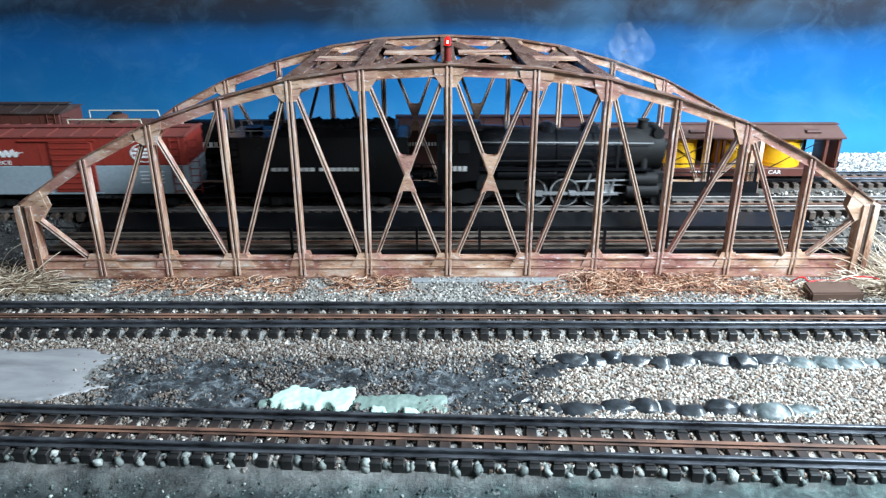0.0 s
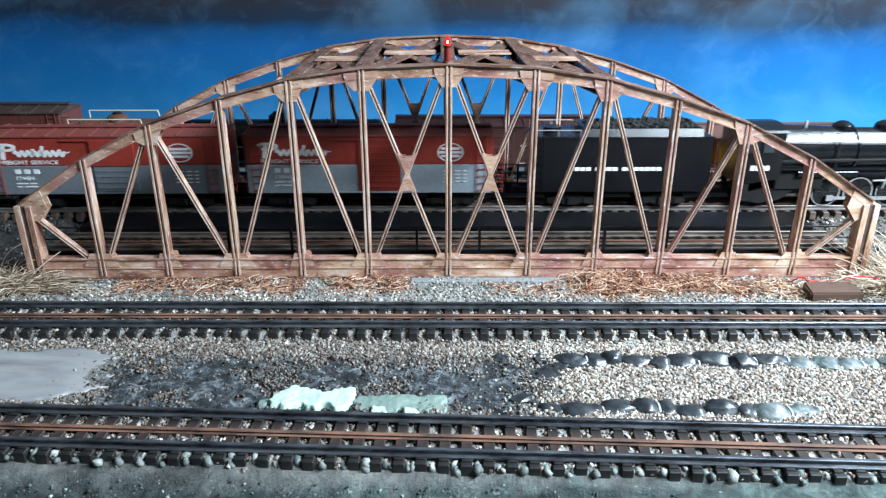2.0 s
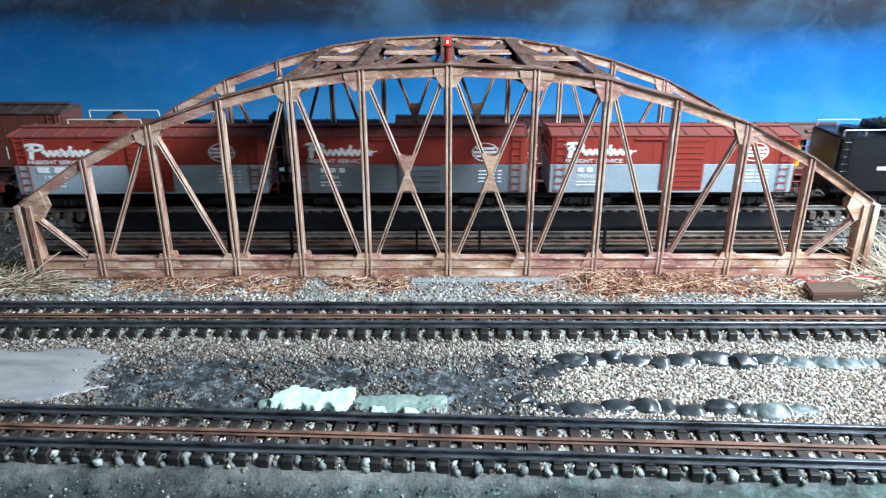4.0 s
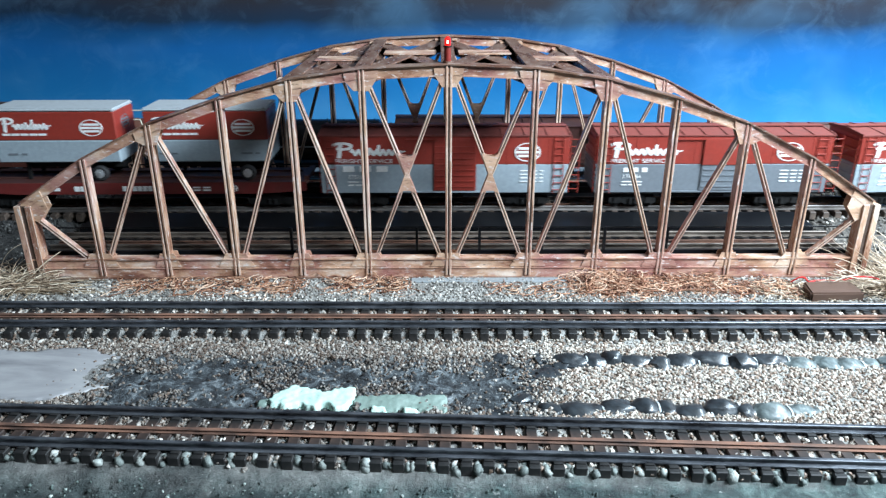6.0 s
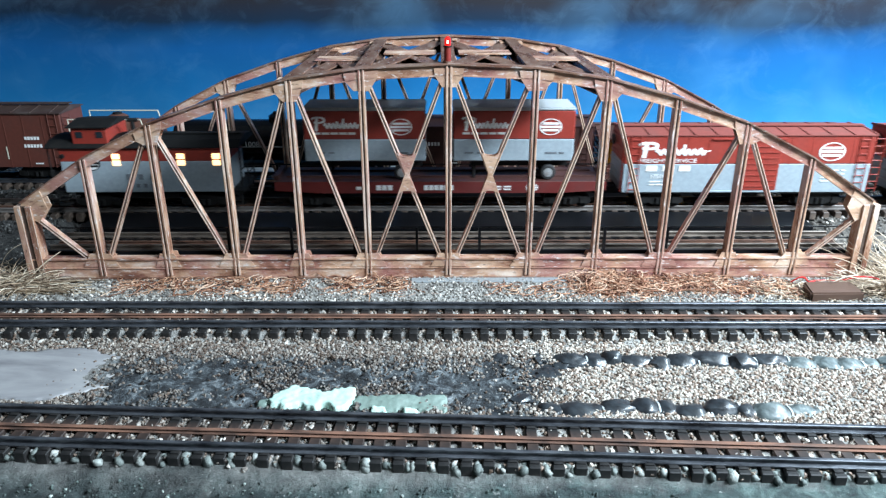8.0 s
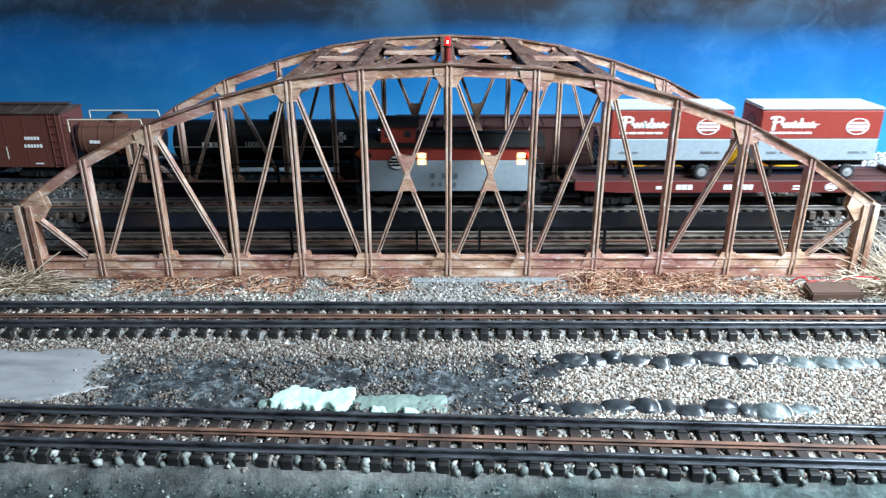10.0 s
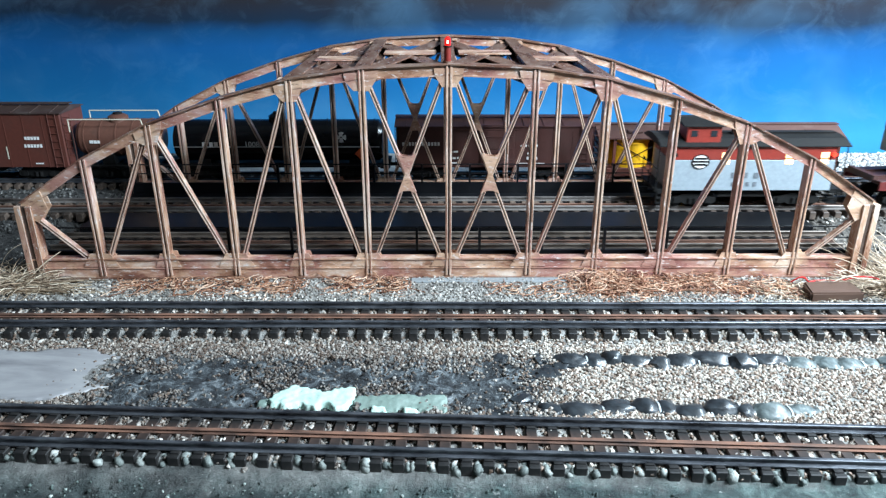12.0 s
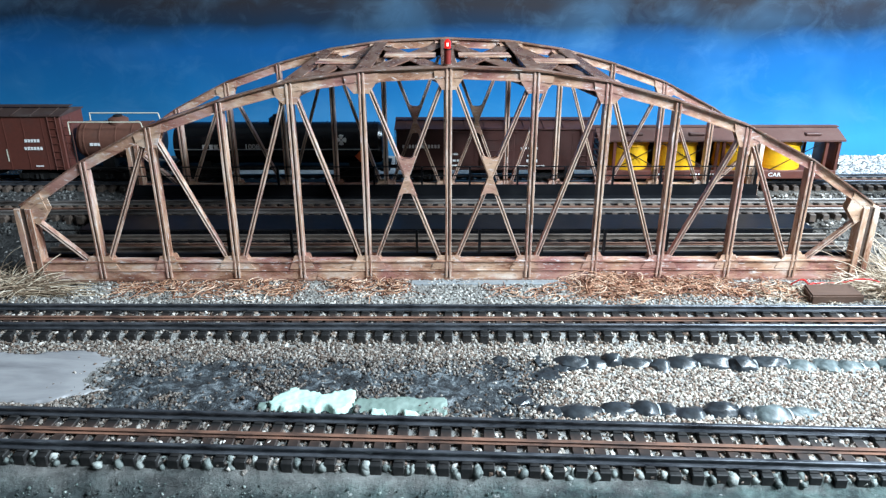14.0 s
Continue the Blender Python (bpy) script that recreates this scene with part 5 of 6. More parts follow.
def brown_boxcar(x0, x1, label, body, walk_mat, zt, lettering):
    L = (x1 - x0) / 2
    car = thing("boxcar", pose((x0 + x1) / 2, BACK_Y, BACK_RAIL, 0, 0, 0.2), label, "boxcar", "standing cars")
    zb = 0.0185
    part("body", soften(boxes((-L, L, -HW, HW, zb, zt)), 0.0007), body, car)
    part("roof", gable(bmesh.new(), -L, L, HW, zt, 0.0065, 0.002), walk_mat, car, "pitched roof")
    for i in range(10):
        x = -L + 2 * L * (i + 0.5) / 10
        part("roof_rib", extrude_x(bmesh.new(), [(-HW - 0.001, zt + 0.0012), (-0.004, zt + 0.006), (-0.004, zt + 0.007), (-HW - 0.001, zt + 0.0022)], x - 0.0007, x + 0.0007), walk_mat, car)
    part("roof_walk", boxes((-L - 0.002, L + 0.002, -0.005, 0.005, zt + 0.008, zt + 0.0092)), walk_mat, car, "narrow roof walk")
    part("sliding_door", soften(boxes((-0.018, 0.026, -HW - 0.0016, -HW + 0.0004, zb + 0.003, zt - 0.003)), 0.0004), body, car, "sliding door")
    for k in range(4):
        z = zb + 0.010 + k * 0.015
        part("door_rib", boxes((-0.016, 0.024, -HW - 0.0024, -HW - 0.0014, z, z + 0.0012)), body, car)
    for z in (zb + 0.001, zt - 0.0035):
        part("door_rail", boxes((-0.055, 0.030, -HW - 0.0022, -HW + 0.0004, z, z + 0.0014)), body, car)
    for i in range(1, 10):
        x = -L + 2 * L * i / 10
        if not -0.022 < x < 0.030:
            part("seam", boxes((x - 0.0005, x + 0.0005, -HW - 0.0004, -HW + 0.0003, zb, zt)), body, car)
    for s in (-1, 1):
        ladder(car, s * (L - 0.010) - 0.005, -HW - 0.0015, zb, zt, 0.010, 7, body)
        ladder(car, s * (L + 0.0015), -0.027, zb, zt, 0.010, 7, body)
    for row in lettering:
        bars(car, *row)
    part("underframe", boxes((-L + 0.008, L - 0.008, -0.009, 0.009, 0.013, zb), (-0.03, 0.03, -0.022, 0.022, 0.0115, zb)), MATT_BLACK, car)
    underneath(car, L)
    return car


Y0 = -HW - 0.0004
k = 0.0028
brown_boxcar(-0.0600, 0.1915, "dark brown steel boxcar standing behind the bridge", OXIDE_DARK, OXIDE_DARK, 0.0715,
             [(-0.118, 0.0475, Y0, (k,) * 12, 0.0045, 0.0013, WHITE), (-0.060, 0.030, Y0, (0.005, 0.004, 0.006), 0.0025, 0.0015, WHITE), (-0.060, 0.0235, Y0, (0.003, 0.008), 0.0022, 0.0015, WHITE), (-0.060, 0.0385, Y0, (0.006, 0.006), 0.0022, 0.0015, WHITE),
              (0.034, 0.046, Y0, (0.008, 0.012), 0.0026, 0.002, WHITE), (0.043, 0.036, Y0, (0.010,), 0.0024, 0.001, WHITE), (0.042, 0.029, Y0, (0.004, 0.004, 0.004), 0.0036, 0.001, WHITE), (0.032, 0.0225, Y0, (0.014, 0.018), 0.002, 0.002, WHITE)])
brown_boxcar(-0.730, -0.486, "brown wooden boxcar with a pitched roof, standing behind the bridge", OXIDE, ROOF_SOOT, 0.0880,
             [(0.072, 0.0550, Y0, (k,) * 5, 0.0040, 0.0012, WHITE), (0.070, 0.0450, Y0, (k,) * 6, 0.0040, 0.0012, WHITE), (0.080, 0.0230, Y0, (0.010,), 0.0016, 0.001, WHITE), (0.046, 0.030, Y0, (0.0012,), 0.016, 0.001, WIRE)])


def tank_car(x0, x1, r, zc, mat, label, lettering, dome_x, dome_r, dome_h):
    L = (x1 - x0) / 2
    car = thing("tank_car", pose((x0 + x1) / 2, BACK_Y, BACK_RAIL, 0, 0, 0.2), label, "tank car", "standing cars")
    bm = rod(bmesh.new(), (-L + 0.014, 0, zc), (L - 0.014, 0, zc), r, 32)
    part("tank", bm, mat, car, "rounded tank", True)
    for s in (-1, 1):
        bm = rod(bmesh.new(), (s * (L - 0.0145), 0, zc), (s * (L - 0.009), 0, zc), r, 32, r * 0.86)
        rod(bm, (s * (L - 0.009), 0, zc), (s * (L - 0.007), 0, zc), r * 0.86, 32, r * 0.5)
        part("tank_end", bm, mat, car, "", True)
    for i in range(5):
        x = (-L + 0.02) + (2 * L - 0.04) * i / 4
        part("tank_band", rods([((x - 0.0008, 0, zc), (x + 0.0008, 0, zc))], r + 0.0007, 32), mat, car, "", True)
    bm = rod(bmesh.new(), (dome_x, 0, zc + r * 0.7), (dome_x, 0, zc + r + dome_h - 0.003), dome_r, 22)
    rod(bm, (dome_x, 0, zc + r + dome_h - 0.003), (dome_x, 0, zc + r + dome_h), dome_r * 1.02, 22, dome_r * 0.6)
    part("dome", bm, mat, car, "", True)
    part("hatch", rods([((dome_x, 0, zc + r + dome_h), (dome_x, 0, zc + r + dome_h + 0.002))], dome_r * 0.45, 14), MATT_BLACK, car)
    part("frame", boxes((-L, L, -0.012, 0.012, 0.0135, 0.019), (-L, -L + 0.012, -HW + 0.002, HW - 0.002, 0.0165, 0.019), (L - 0.012, L, -HW + 0.002, HW - 0.002, 0.0165, 0.019)), MATT_BLACK, car, "black frame")
    for s in (-1, 1):
        part("saddle", boxes((s * (L - 0.045) - 0.008, s * (L - 0.045) + 0.008, -0.018, 0.018, 0.018, zc - r * 0.8)), MATT_BLACK, car)
        part("running_board", boxes((-L + 0.01, L - 0.01, s * 0.027 - 0.003, s * 0.027 + 0.003, 0.0195, 0.0208)), MATT_BLACK, car)
    for row in lettering:
        bars(car, *row)
    underneath(car, L)
    return car, L


# black tank car
y = -0.0282
car, L = tank_car(-0.358, -0.070, 0.0270, 0.0480, LOCO_BLACK, "glossy black tank car with white lettering", [(-0.096, 0.0455, y, (0.0045, -0.001, 0.0045, 0.0045, -0.001, 0.0035, 0.0045), 0.0058, 0.0018, WHITE)], -0.003, 0.011, 0.008)
words(car, "10082", -0.042, 0.0455, y, 0.0095, WHITE, 1.05)
part("hand_rail", rods([((-L + 0.012, -0.0295, 0.0455), (L - 0.012, -0.0295, 0.0455))], 0.0006, 6), STEEL, car)
part("ladder_stile", rods([((0.012 + dx, -0.031 + 0.024 * f, 0.019 + 0.058 * f), (0.012 + dx, -0.031 + 0.024 * (f + 0.25), 0.019 + 0.058 * (f + 0.25))) for dx in (0, 0.009) for f in (0, 0.25, 0.5, 0.75)], 0.0006, 5), MATT_BLACK, car)
bm = bmesh.new()
for a in range(4):
    c, s = math.cos(a * math.pi / 2), math.sin(a * math.pi / 2)
    prism(bm, [(0.083 + px * c - pz * s, 0.0575 + px * s + pz * c) for px, pz in ((0.0012, -0.0012), (0.0060, -0.0032), (0.0068, 0), (0.0060, 0.0032), (0.0012, 0.0012))], -0.0285, -0.0268)
part("round_emblem", bm, WHITE, car, "white round cross emblem")
part("placard", prism(bmesh.new(), [(0.1085 + dx, 0.0365 + dz) for dx, dz in ((-0.0085, 0), (0, 0.0085), (0.0085, 0), (0, -0.0085))], -0.0300, -0.0292), ORANGE, car, "orange diamond placard")

# brown tank car with wire handrails
car, L = tank_car(-0.484, -0.362, 0.0240, 0.0520, TANK_BROWN, "dull brown tank car with cream wire handrails", [(-0.033, 0.049, -0.0245, (0.004, 0.004, 0.003), 0.0038, 0.001, WHITE)], -0.002, 0.0125, 0.0065)
for y in (-0.030, 0.030):
    z = 0.0810
    part("wire_rail", rods([((-0.053, y, z), (0.039, y, z)), ((0.039, y, z), (0.041, y, z - 0.008)), ((-0.053, y, z), (-0.053, y, z - 0.016))], 0.0008, 6), WIRE, car, "cream wire handrail")
for s in (-1, 1):
    part("ladder_stile", rods([((-0.051, s * 0.030, 0.020), (-0.051, s * 0.030, 0.066)), ((0.041, s * 0.030, 0.020), (0.041, s * 0.030, 0.074))], 0.0007, 6), MATT_BLACK, car)


def vat_car(x0, x1):
    L = (x1 - x0) / 2
    car = thing("vat_car", pose((x0 + x1) / 2, BACK_Y, BACK_RAIL, 0, 0, 0.2), "brown roofed vat car with four yellow vats", "vat car", "standing cars")
    part("sill", soften(boxes((-L, L, -HW, HW, 0.0065, 0.0175)), 0.0006), OXIDE, car, "brown side sill")
    zt = 0.0560
    part("roof", extrude_x(bmesh.new(), [(-HW - 0.002, zt), (HW + 0.002, zt), (HW + 0.002, zt + 0.002), (0.006, zt + 0.0125), (-0.006, zt + 0.0125), (-HW - 0.002, zt + 0.002)], -L - 0.004, L + 0.004), ROOF_DUST, car, "dusty brown pitched roof")
    part("roof_walk", boxes((-L - 0.006, L + 0.006, -0.005, 0.005, zt + 0.0132, zt + 0.0144)), ROOF_DUST, car)
    for x in (-0.11, -0.03, 0.05, 0.12):
        part("roof_hatch", soften(boxes((x - 0.010, x + 0.010, -0.024, -0.014, zt + 0.0062, zt + 0.0092)), 0.0008), ROOF_DUST, car)
    for x in (-L + 0.002, -L + 0.018, -0.004, 0.004, L - 0.018, L - 0.002):
        for s in (-1, 1):
            part("corner_post", boxes((x - 0.0018, x + 0.0018, s * (HW - 0.002) - 0.0018, s * (HW - 0.002) + 0.0018, 0.0175, zt)), OXIDE, car)
    for s in (-1, 1):
        part("end_wall", boxes((s * (L - 0.004) - 0.001, s * (L - 0.004) + 0.001, -HW + 0.003, HW - 0.003, 0.0175, zt), *[(s * (L - 0.002) - 0.001, s * (L - 0.002) + 0.001, -HW + 0.004, HW - 0.004, 0.025 + j * 0.008, 0.027 + j * 0.008) for j in range(4)]), OXIDE, car)
    part("back_wall", boxes((-L + 0.004, L - 0.024, HW - 0.0022, HW - 0.0008, 0.0175, zt)), OXIDE_DARK, car, "dark brown back wall")
    for x in (-0.113, -0.049, 0.030, 0.089):
        bm = rod(bmesh.new(), (x, 0, 0.0175), (x, 0, 0.054), 0.0275, 36, 0.0262)
        v = part("vat", bm, YELLOW, car, "yellow vat", True)
        for z in (0.0225, 0.0485):
            part("hoop", rods([((x, 0, z - 0.0006), (x, 0, z + 0.0006))], 0.0278, 36), YELLOW, v, "", True)
    for a, b in ((-0.139, -0.075), (-0.075, -0.012), (0.008, 0.054), (0.066, 0.128)):
        part("tie_rod", rods([((a, -HW + 0.001, 0.0175), (b, -HW + 0.001, 0.053))], 0.0006, 5), MATT_BLACK, car)
        part("tie_rod", rods([((a, -HW + 0.0022, 0.053), (b, -HW + 0.0022, 0.0175))], 0.0006, 5), MATT_BLACK, car)
    words(car, "CAR", 0.066, 0.0098, -HW - 0.0003, 0.0072, WHITE, 1.2)
    bars(car, 0.120, 0.0098, -HW - 0.0004, (0.003, 0.003), 0.005, 0.001, WHITE)
    bars(car, -0.085, 0.0108, -HW - 0.0004, (0.006, 0.005, 0.007), 0.003, 0.002, WHITE)
    bars(car, -0.035, 0.0108, -HW - 0.0004, (0.008, 0.008, 0.006, 0.006), 0.003, 0.002, WHITE)
    part("underframe", boxes((-L + 0.008, L - 0.008, -0.012, 0.012, 0.0125, 0.0165)), MATT_BLACK, car)
    underneath(car, L)


ROOF_DUST = paint("dusty_brown_roof", (0.085, 0.036, 0.028), 0.6, grime=0.5, scale=40, dirt=(0.15, 0.10, 0.085))
vat_car(0.203, 0.512)

# ---------------- scenery on the ground ----------------
def strands(name, count, seat, length, curl, rise, radius, mat, label, seed, spin=None, segs=9, droop=1.6, stand=-0.25):
    """A tuft or tangle of thin curved fibres. seat(rng): x, y of a root; spin(rng): its first heading; rise: how far it climbs."""
    rng = np.random.default_rng(seed)
    vs, fs = [], []
    for _ in range(count):
        x, y = seat(rng)
        a = rng.uniform(0, 2 * math.pi) if spin is None else spin(rng)
        turn = rng.normal(0, curl)
        ln = length * rng.uniform(0.5, 1.3)
        up = rise * rng.uniform(0.1, 1.2)
        z = ground_z(x, y) + rng.uniform(0, 0.003)
        r = radius * rng.uniform(0.6, 1.3)
        climb = rng.uniform(stand, 1.0) * up / ln
        base = len(vs)
        for i in range(segs + 1):
            f = i / segs
            rr = r * (1 - 0.6 * f)
            nx, ny = -math.sin(a), math.cos(a)
            for k in range(3):
                c, s = math.cos(k * 2.094), math.sin(k * 2.094)
                vs.append((x + nx * c * rr, y + ny * c * rr, z + s * rr))
            st = ln / segs
            x, y, z = x + math.cos(a) * st, y + math.sin(a) * st, max(ground_z(x, y), z + climb * st)
            a += turn + rng.normal(0, curl * 0.5)
            climb -= droop * up / ln / segs
        for i in range(segs):
            for k in range(3):
                p, q = base + i * 3 + k, base + i * 3 + (k + 1) % 3
                fs.append((p, q, q + 3, p + 3))
    me = bpy.data.meshes.new(name)
    me.from_pydata(vs, [], fs)
    me.shade_smooth()
    me.materials.append(mat)
    return tagged(new(name, me), label, "dry grass", "dry grass clumps")


def fibre(name, stops):
    m, t, b = material(name, 0.6)
    geo = t.nodes.new("ShaderNodeNewGeometry")
    t.links.new(ramp(t, stops, geo.outputs["Random Per Island"]), b.inputs["Base Color"])
    return m


COIR = fibre("orange_brown_fibre", [(0.0, (0.12, 0.045, 0.028)), (0.35, (0.33, 0.15, 0.085)), (0.75, (0.55, 0.31, 0.19)), (1.0, (0.76, 0.57, 0.43))])
STRAW = fibre("pale_straw_fibre", [(0.0, (0.16, 0.105, 0.07)), (0.45, (0.40, 0.30, 0.205)), (0.8, (0.62, 0.50, 0.37)), (1.0, (0.82, 0.72, 0.58))])


def box_seat(x0, x1, y0, y1):
    return lambda rng: (rng.uniform(x0, x1), rng.uniform(y0, y1))


def pile_seat(x, y, sx, sy):
    return lambda rng: (x + rng.normal(0, sx), min(y + abs(rng.normal(0, sy)) * -1 + sy, 0.612))


for i, (x0, x1, y0, y1, n, ln, up) in enumerate(((-0.300, -0.225, 0.587, 0.610, 120, 0.036, 0.010), (-0.225, -0.130, 0.580, 0.610, 180, 0.036, 0.010), (-0.102, -0.035, 0.585, 0.612, 150, 0.038, 0.014),
                                                 (0.042, 0.105, 0.575, 0.600, 40, 0.030, 0.006), (0.115, 0.190, 0.578, 0.614, 330, 0.044, 0.030), (0.190, 0.262, 0.580, 0.612, 250, 0.042, 0.022), (0.262, 0.325, 0.574, 0.606, 130, 0.034, 0.009))):
    strands("dry_grass", n, box_seat(x0, x1, y0, y1), ln, 0.45, up, 0.0006, COIR, "tangled orange-brown fibres at the bridge's foot", 20 + i, segs=13)
strands("dry_grass", 110, box_seat(0.285, 0.345, 0.568, 0.600), 0.022, 0.25, 0.008, 0.0005, STRAW, "short pale straw lying by the bridge end", 31)
strands("straw_tuft", 420, lambda r: (0.432 + r.normal(0, 0.018), 0.606 + r.normal(0, 0.012)), 0.060, 0.16, 0.055, 0.0006, STRAW, "pale straw tuft standing against the bridge end", 32, droop=0.7, stand=0.35)
strands("straw_tuft", 260, lambda r: (0.402 + r.normal(0, 0.012), 0.588 + r.normal(0, 0.006)), 0.034, 0.20, 0.026, 0.0006, STRAW, "pale straw tuft standing against the bridge end", 33, droop=0.8, stand=0.2)
strands("straw_tuft", 260, lambda r: (-0.398 + r.normal(0, 0.014), 0.598 + r.normal(0, 0.010)), 0.045, 0.12, 0.034, 0.0007, STRAW, "pale straw tuft leaning beside the bridge end", 34, droop=0.8, stand=0.1)
strands("straw_tuft", 30, lambda r: (-0.405 + r.normal(0, 0.012), 0.588 + r.normal(0, 0.005)), 0.075, 0.03, 0.008, 0.0013, STRAW, "broad straw blades lying before the bridge end", 35, spin=lambda r: r.normal(0.05, 0.16))
strands("straw_tuft", 40, lambda r: (-0.36 + r.normal(0, 0.014), 0.66 + r.normal(0, 0.012)), 0.030, 0.12, 0.026, 0.0006, STRAW, "dry straw poking up inside the bridge end", 36, droop=0.8, stand=0.2)


def lump(name, x, y, z, rx, ry, rz, mat, label, category, seed, rough=0.12, facet=False, sub=3, group="", turn=0, ring=False):
    bm = bmesh.new()
    bmesh.ops.create_icosphere(bm, subdivisions=sub, radius=1)
    for v in bm.verts:
        d = 1 + rough * noise.noise(v.co * 1.7 + Vector((seed * 3.1, 0, 0))) + rough * 0.4 * noise.noise(v.co * 5 + Vector((0, seed * 2.3, 0)))
        if facet:
            v.co.z = min(v.co.z, 0.55 + 0.12 * noise.noise(v.co * 3 + Vector((seed, 0, 0))))
        v.co = Vector((v.co.x * rx, v.co.y * ry, v.co.z * rz)) * d
    ob = solid(name, bm, mat, label, category, group, smooth=not facet, at=pose(x, y, z, 0, 0, turn))
    if ring:
        bm = bmesh.new()
        rod(bm, (rx * 0.80 - 0.0006, 0, 0), (rx * 0.80 + 0.0006, 0, 0), 1, 28)
        for v in bm.verts:
            v.co.y, v.co.z = v.co.y * ry * 0.70, v.co.z * rz * 0.70
        part("pale_seam", bm, SEAM, ob, "pale ring of dried sealer")
    return ob


def resin(name, stops, rough, coat):
    m, t, b = material(name, rough)
    n = noise_out(t, 60, 6, 0.65, 0.5)
    t.links.new(ramp(t, stops, n), b.inputs["Base Color"])
    b.inputs["Coat Weight"].default_value, b.inputs["Coat Roughness"].default_value = coat, 0.12
    bump(t, b, noise_out(t, 350, 4, 0.6), 0.15, 0.001)
    return m


TAR = resin("glossy_black_tar", [(0.35, (0.010, 0.011, 0.013)), (0.6, (0.035, 0.042, 0.048)), (0.72, (0.16, 0.18, 0.19))], 0.34, 0.22)
TAR_PALE = resin("grey_green_sealer", [(0.35, (0.03, 0.038, 0.038)), (0.5, (0.11, 0.135, 0.135)), (0.7, (0.30, 0.34, 0.33))], 0.45, 0.15)
MINT = paint("pale_mint_plaster", (0.47, 0.64, 0.56), 0.6, grime=0.35, scale=50, dirt=(0.18, 0.24, 0.21), relief=0.3)
MOSS = paint("grey_green_plaster", (0.17, 0.23, 0.20), 0.65, grime=0.6, scale=50, dirt=(0.35, 0.42, 0.38), relief=0.4)
SEAM = paint("pale_dried_sealer", (0.42, 0.46, 0.46), 0.5, grime=0.3)
rng = random.Random(11)
x = 0.086
while x < 0.240:
    w = rng.uniform(0.009, 0.019)
    lump("tar_lump", x + w * 0.8, 0.4625 + rng.uniform(-0.003, 0.003), -0.0030 + rng.uniform(-0.0012, 0.0012), w, rng.uniform(0.008, 0.011), rng.uniform(0.006, 0.0085), TAR, "glossy black rounded lump of sealer in gravel", "tar lump", x * 99, 0.24, group="lumps of sealer", ring=rng.random() < 0.75)
    x += w * 1.36
while x < 0.37:
    w = rng.uniform(0.011, 0.017)
    lump("tar_lump", x + w * 0.8, 0.4600 + rng.uniform(-0.003, 0.003), -0.0034 + rng.uniform(-0.0012, 0.0012), w, rng.uniform(0.008, 0.011), rng.uniform(0.005, 0.007), TAR_PALE, "grey-green rounded lump of sealer in gravel", "tar lump", x * 99, 0.24, group="lumps of sealer", ring=rng.random() < 0.75)
    x += w * 1.36
x = 0.064
while x < 0.245:
    w = rng.uniform(0.009, 0.019)
    mat, tone = (TAR, "glossy black") if x < 0.205 else (TAR_PALE, "grey-green")
    lump("tar_lump", x + w * 0.8, 0.4000 + rng.uniform(-0.003, 0.003), -0.0034 + rng.uniform(-0.0012, 0.0012), w, rng.uniform(0.008, 0.011), rng.uniform(0.006, 0.008), mat, tone + " rounded lump of sealer in gravel", "tar lump", x * 99, 0.24, group="lumps of sealer", ring=rng.random() < 0.75)
    x += w * 1.36
for i in range(9):
    x, y = rng.uniform(0.02, 0.095), rng.uniform(0.396, 0.466)
    lump("tar_lump", x, y, -0.0012, rng.uniform(0.006, 0.014), rng.uniform(0.004, 0.008), rng.uniform(0.0018, 0.0032), TAR, "low glossy black patch of sealer in gravel", "tar lump", i + 0.5, 0.75, group="lumps of sealer", turn=rng.uniform(-25, 25))
def slab(x0, x1, y0, y1, h, mat, label, seed, rag=0.36):
    """A broken plaster slab: a flat worn top, ragged steep edges."""
    step = 0.0011
    xs, ys = spread(x0 - 0.006, x1 + 0.006, step), spread(y0 - 0.006, y1 + 0.006, step)
    cx, cy, hx, hy = (x0 + x1) / 2, (y0 + y1) / 2, (x1 - x0) / 2, (y1 - y0) / 2

    def top(x, y):
        edge = min(hx - abs(x - cx), hy - abs(y - cy))
        edge += hy * rag * (1.4 * noise.noise((x * 55, y * 70, seed)) + noise.noise((x * 120, y * 120, seed)) + 0.6 * noise.noise((x * 300, y * 300, seed + 4)))
        z = h + 0.0012 * noise.noise((x * 60, y * 90, seed + 9)) + 0.0006 * noise.noise((x * 260, y * 260, seed + 2))
        return -0.006 + (z + 0.006) * soft_step(-0.0008, 0.0014, edge)

    me = grid_mesh("plaster_chunk", xs, ys, top)
    me.materials.append(mat)
    tagged(new("plaster_chunk", me), label, "plaster chunk", "plaster chunks")


slab(-0.1160, -0.0610, 0.3975, 0.4190, 0.0045, MINT, "pale mint broken plaster chunk lying in gravel", 4)
slab(-0.0595, 0.0020, 0.3935, 0.4150, 0.0022, MOSS, "grey-green broken plaster slab lying in gravel", 7)
slab(-0.0480, -0.0370, 0.3925, 0.3995, 0.0040, MINT, "small pale mint plaster chunk lying in gravel", 8, 0.7)
slab(-0.0260, -0.0150, 0.3915, 0.3965, 0.0042, MINT, "small pale mint plaster chunk lying in gravel", 9, 0.7)
slab(-0.1260, -0.1180, 0.4010, 0.4090, 0.0030, MOSS, "small grey-green plaster chunk lying in gravel", 10, 0.3)


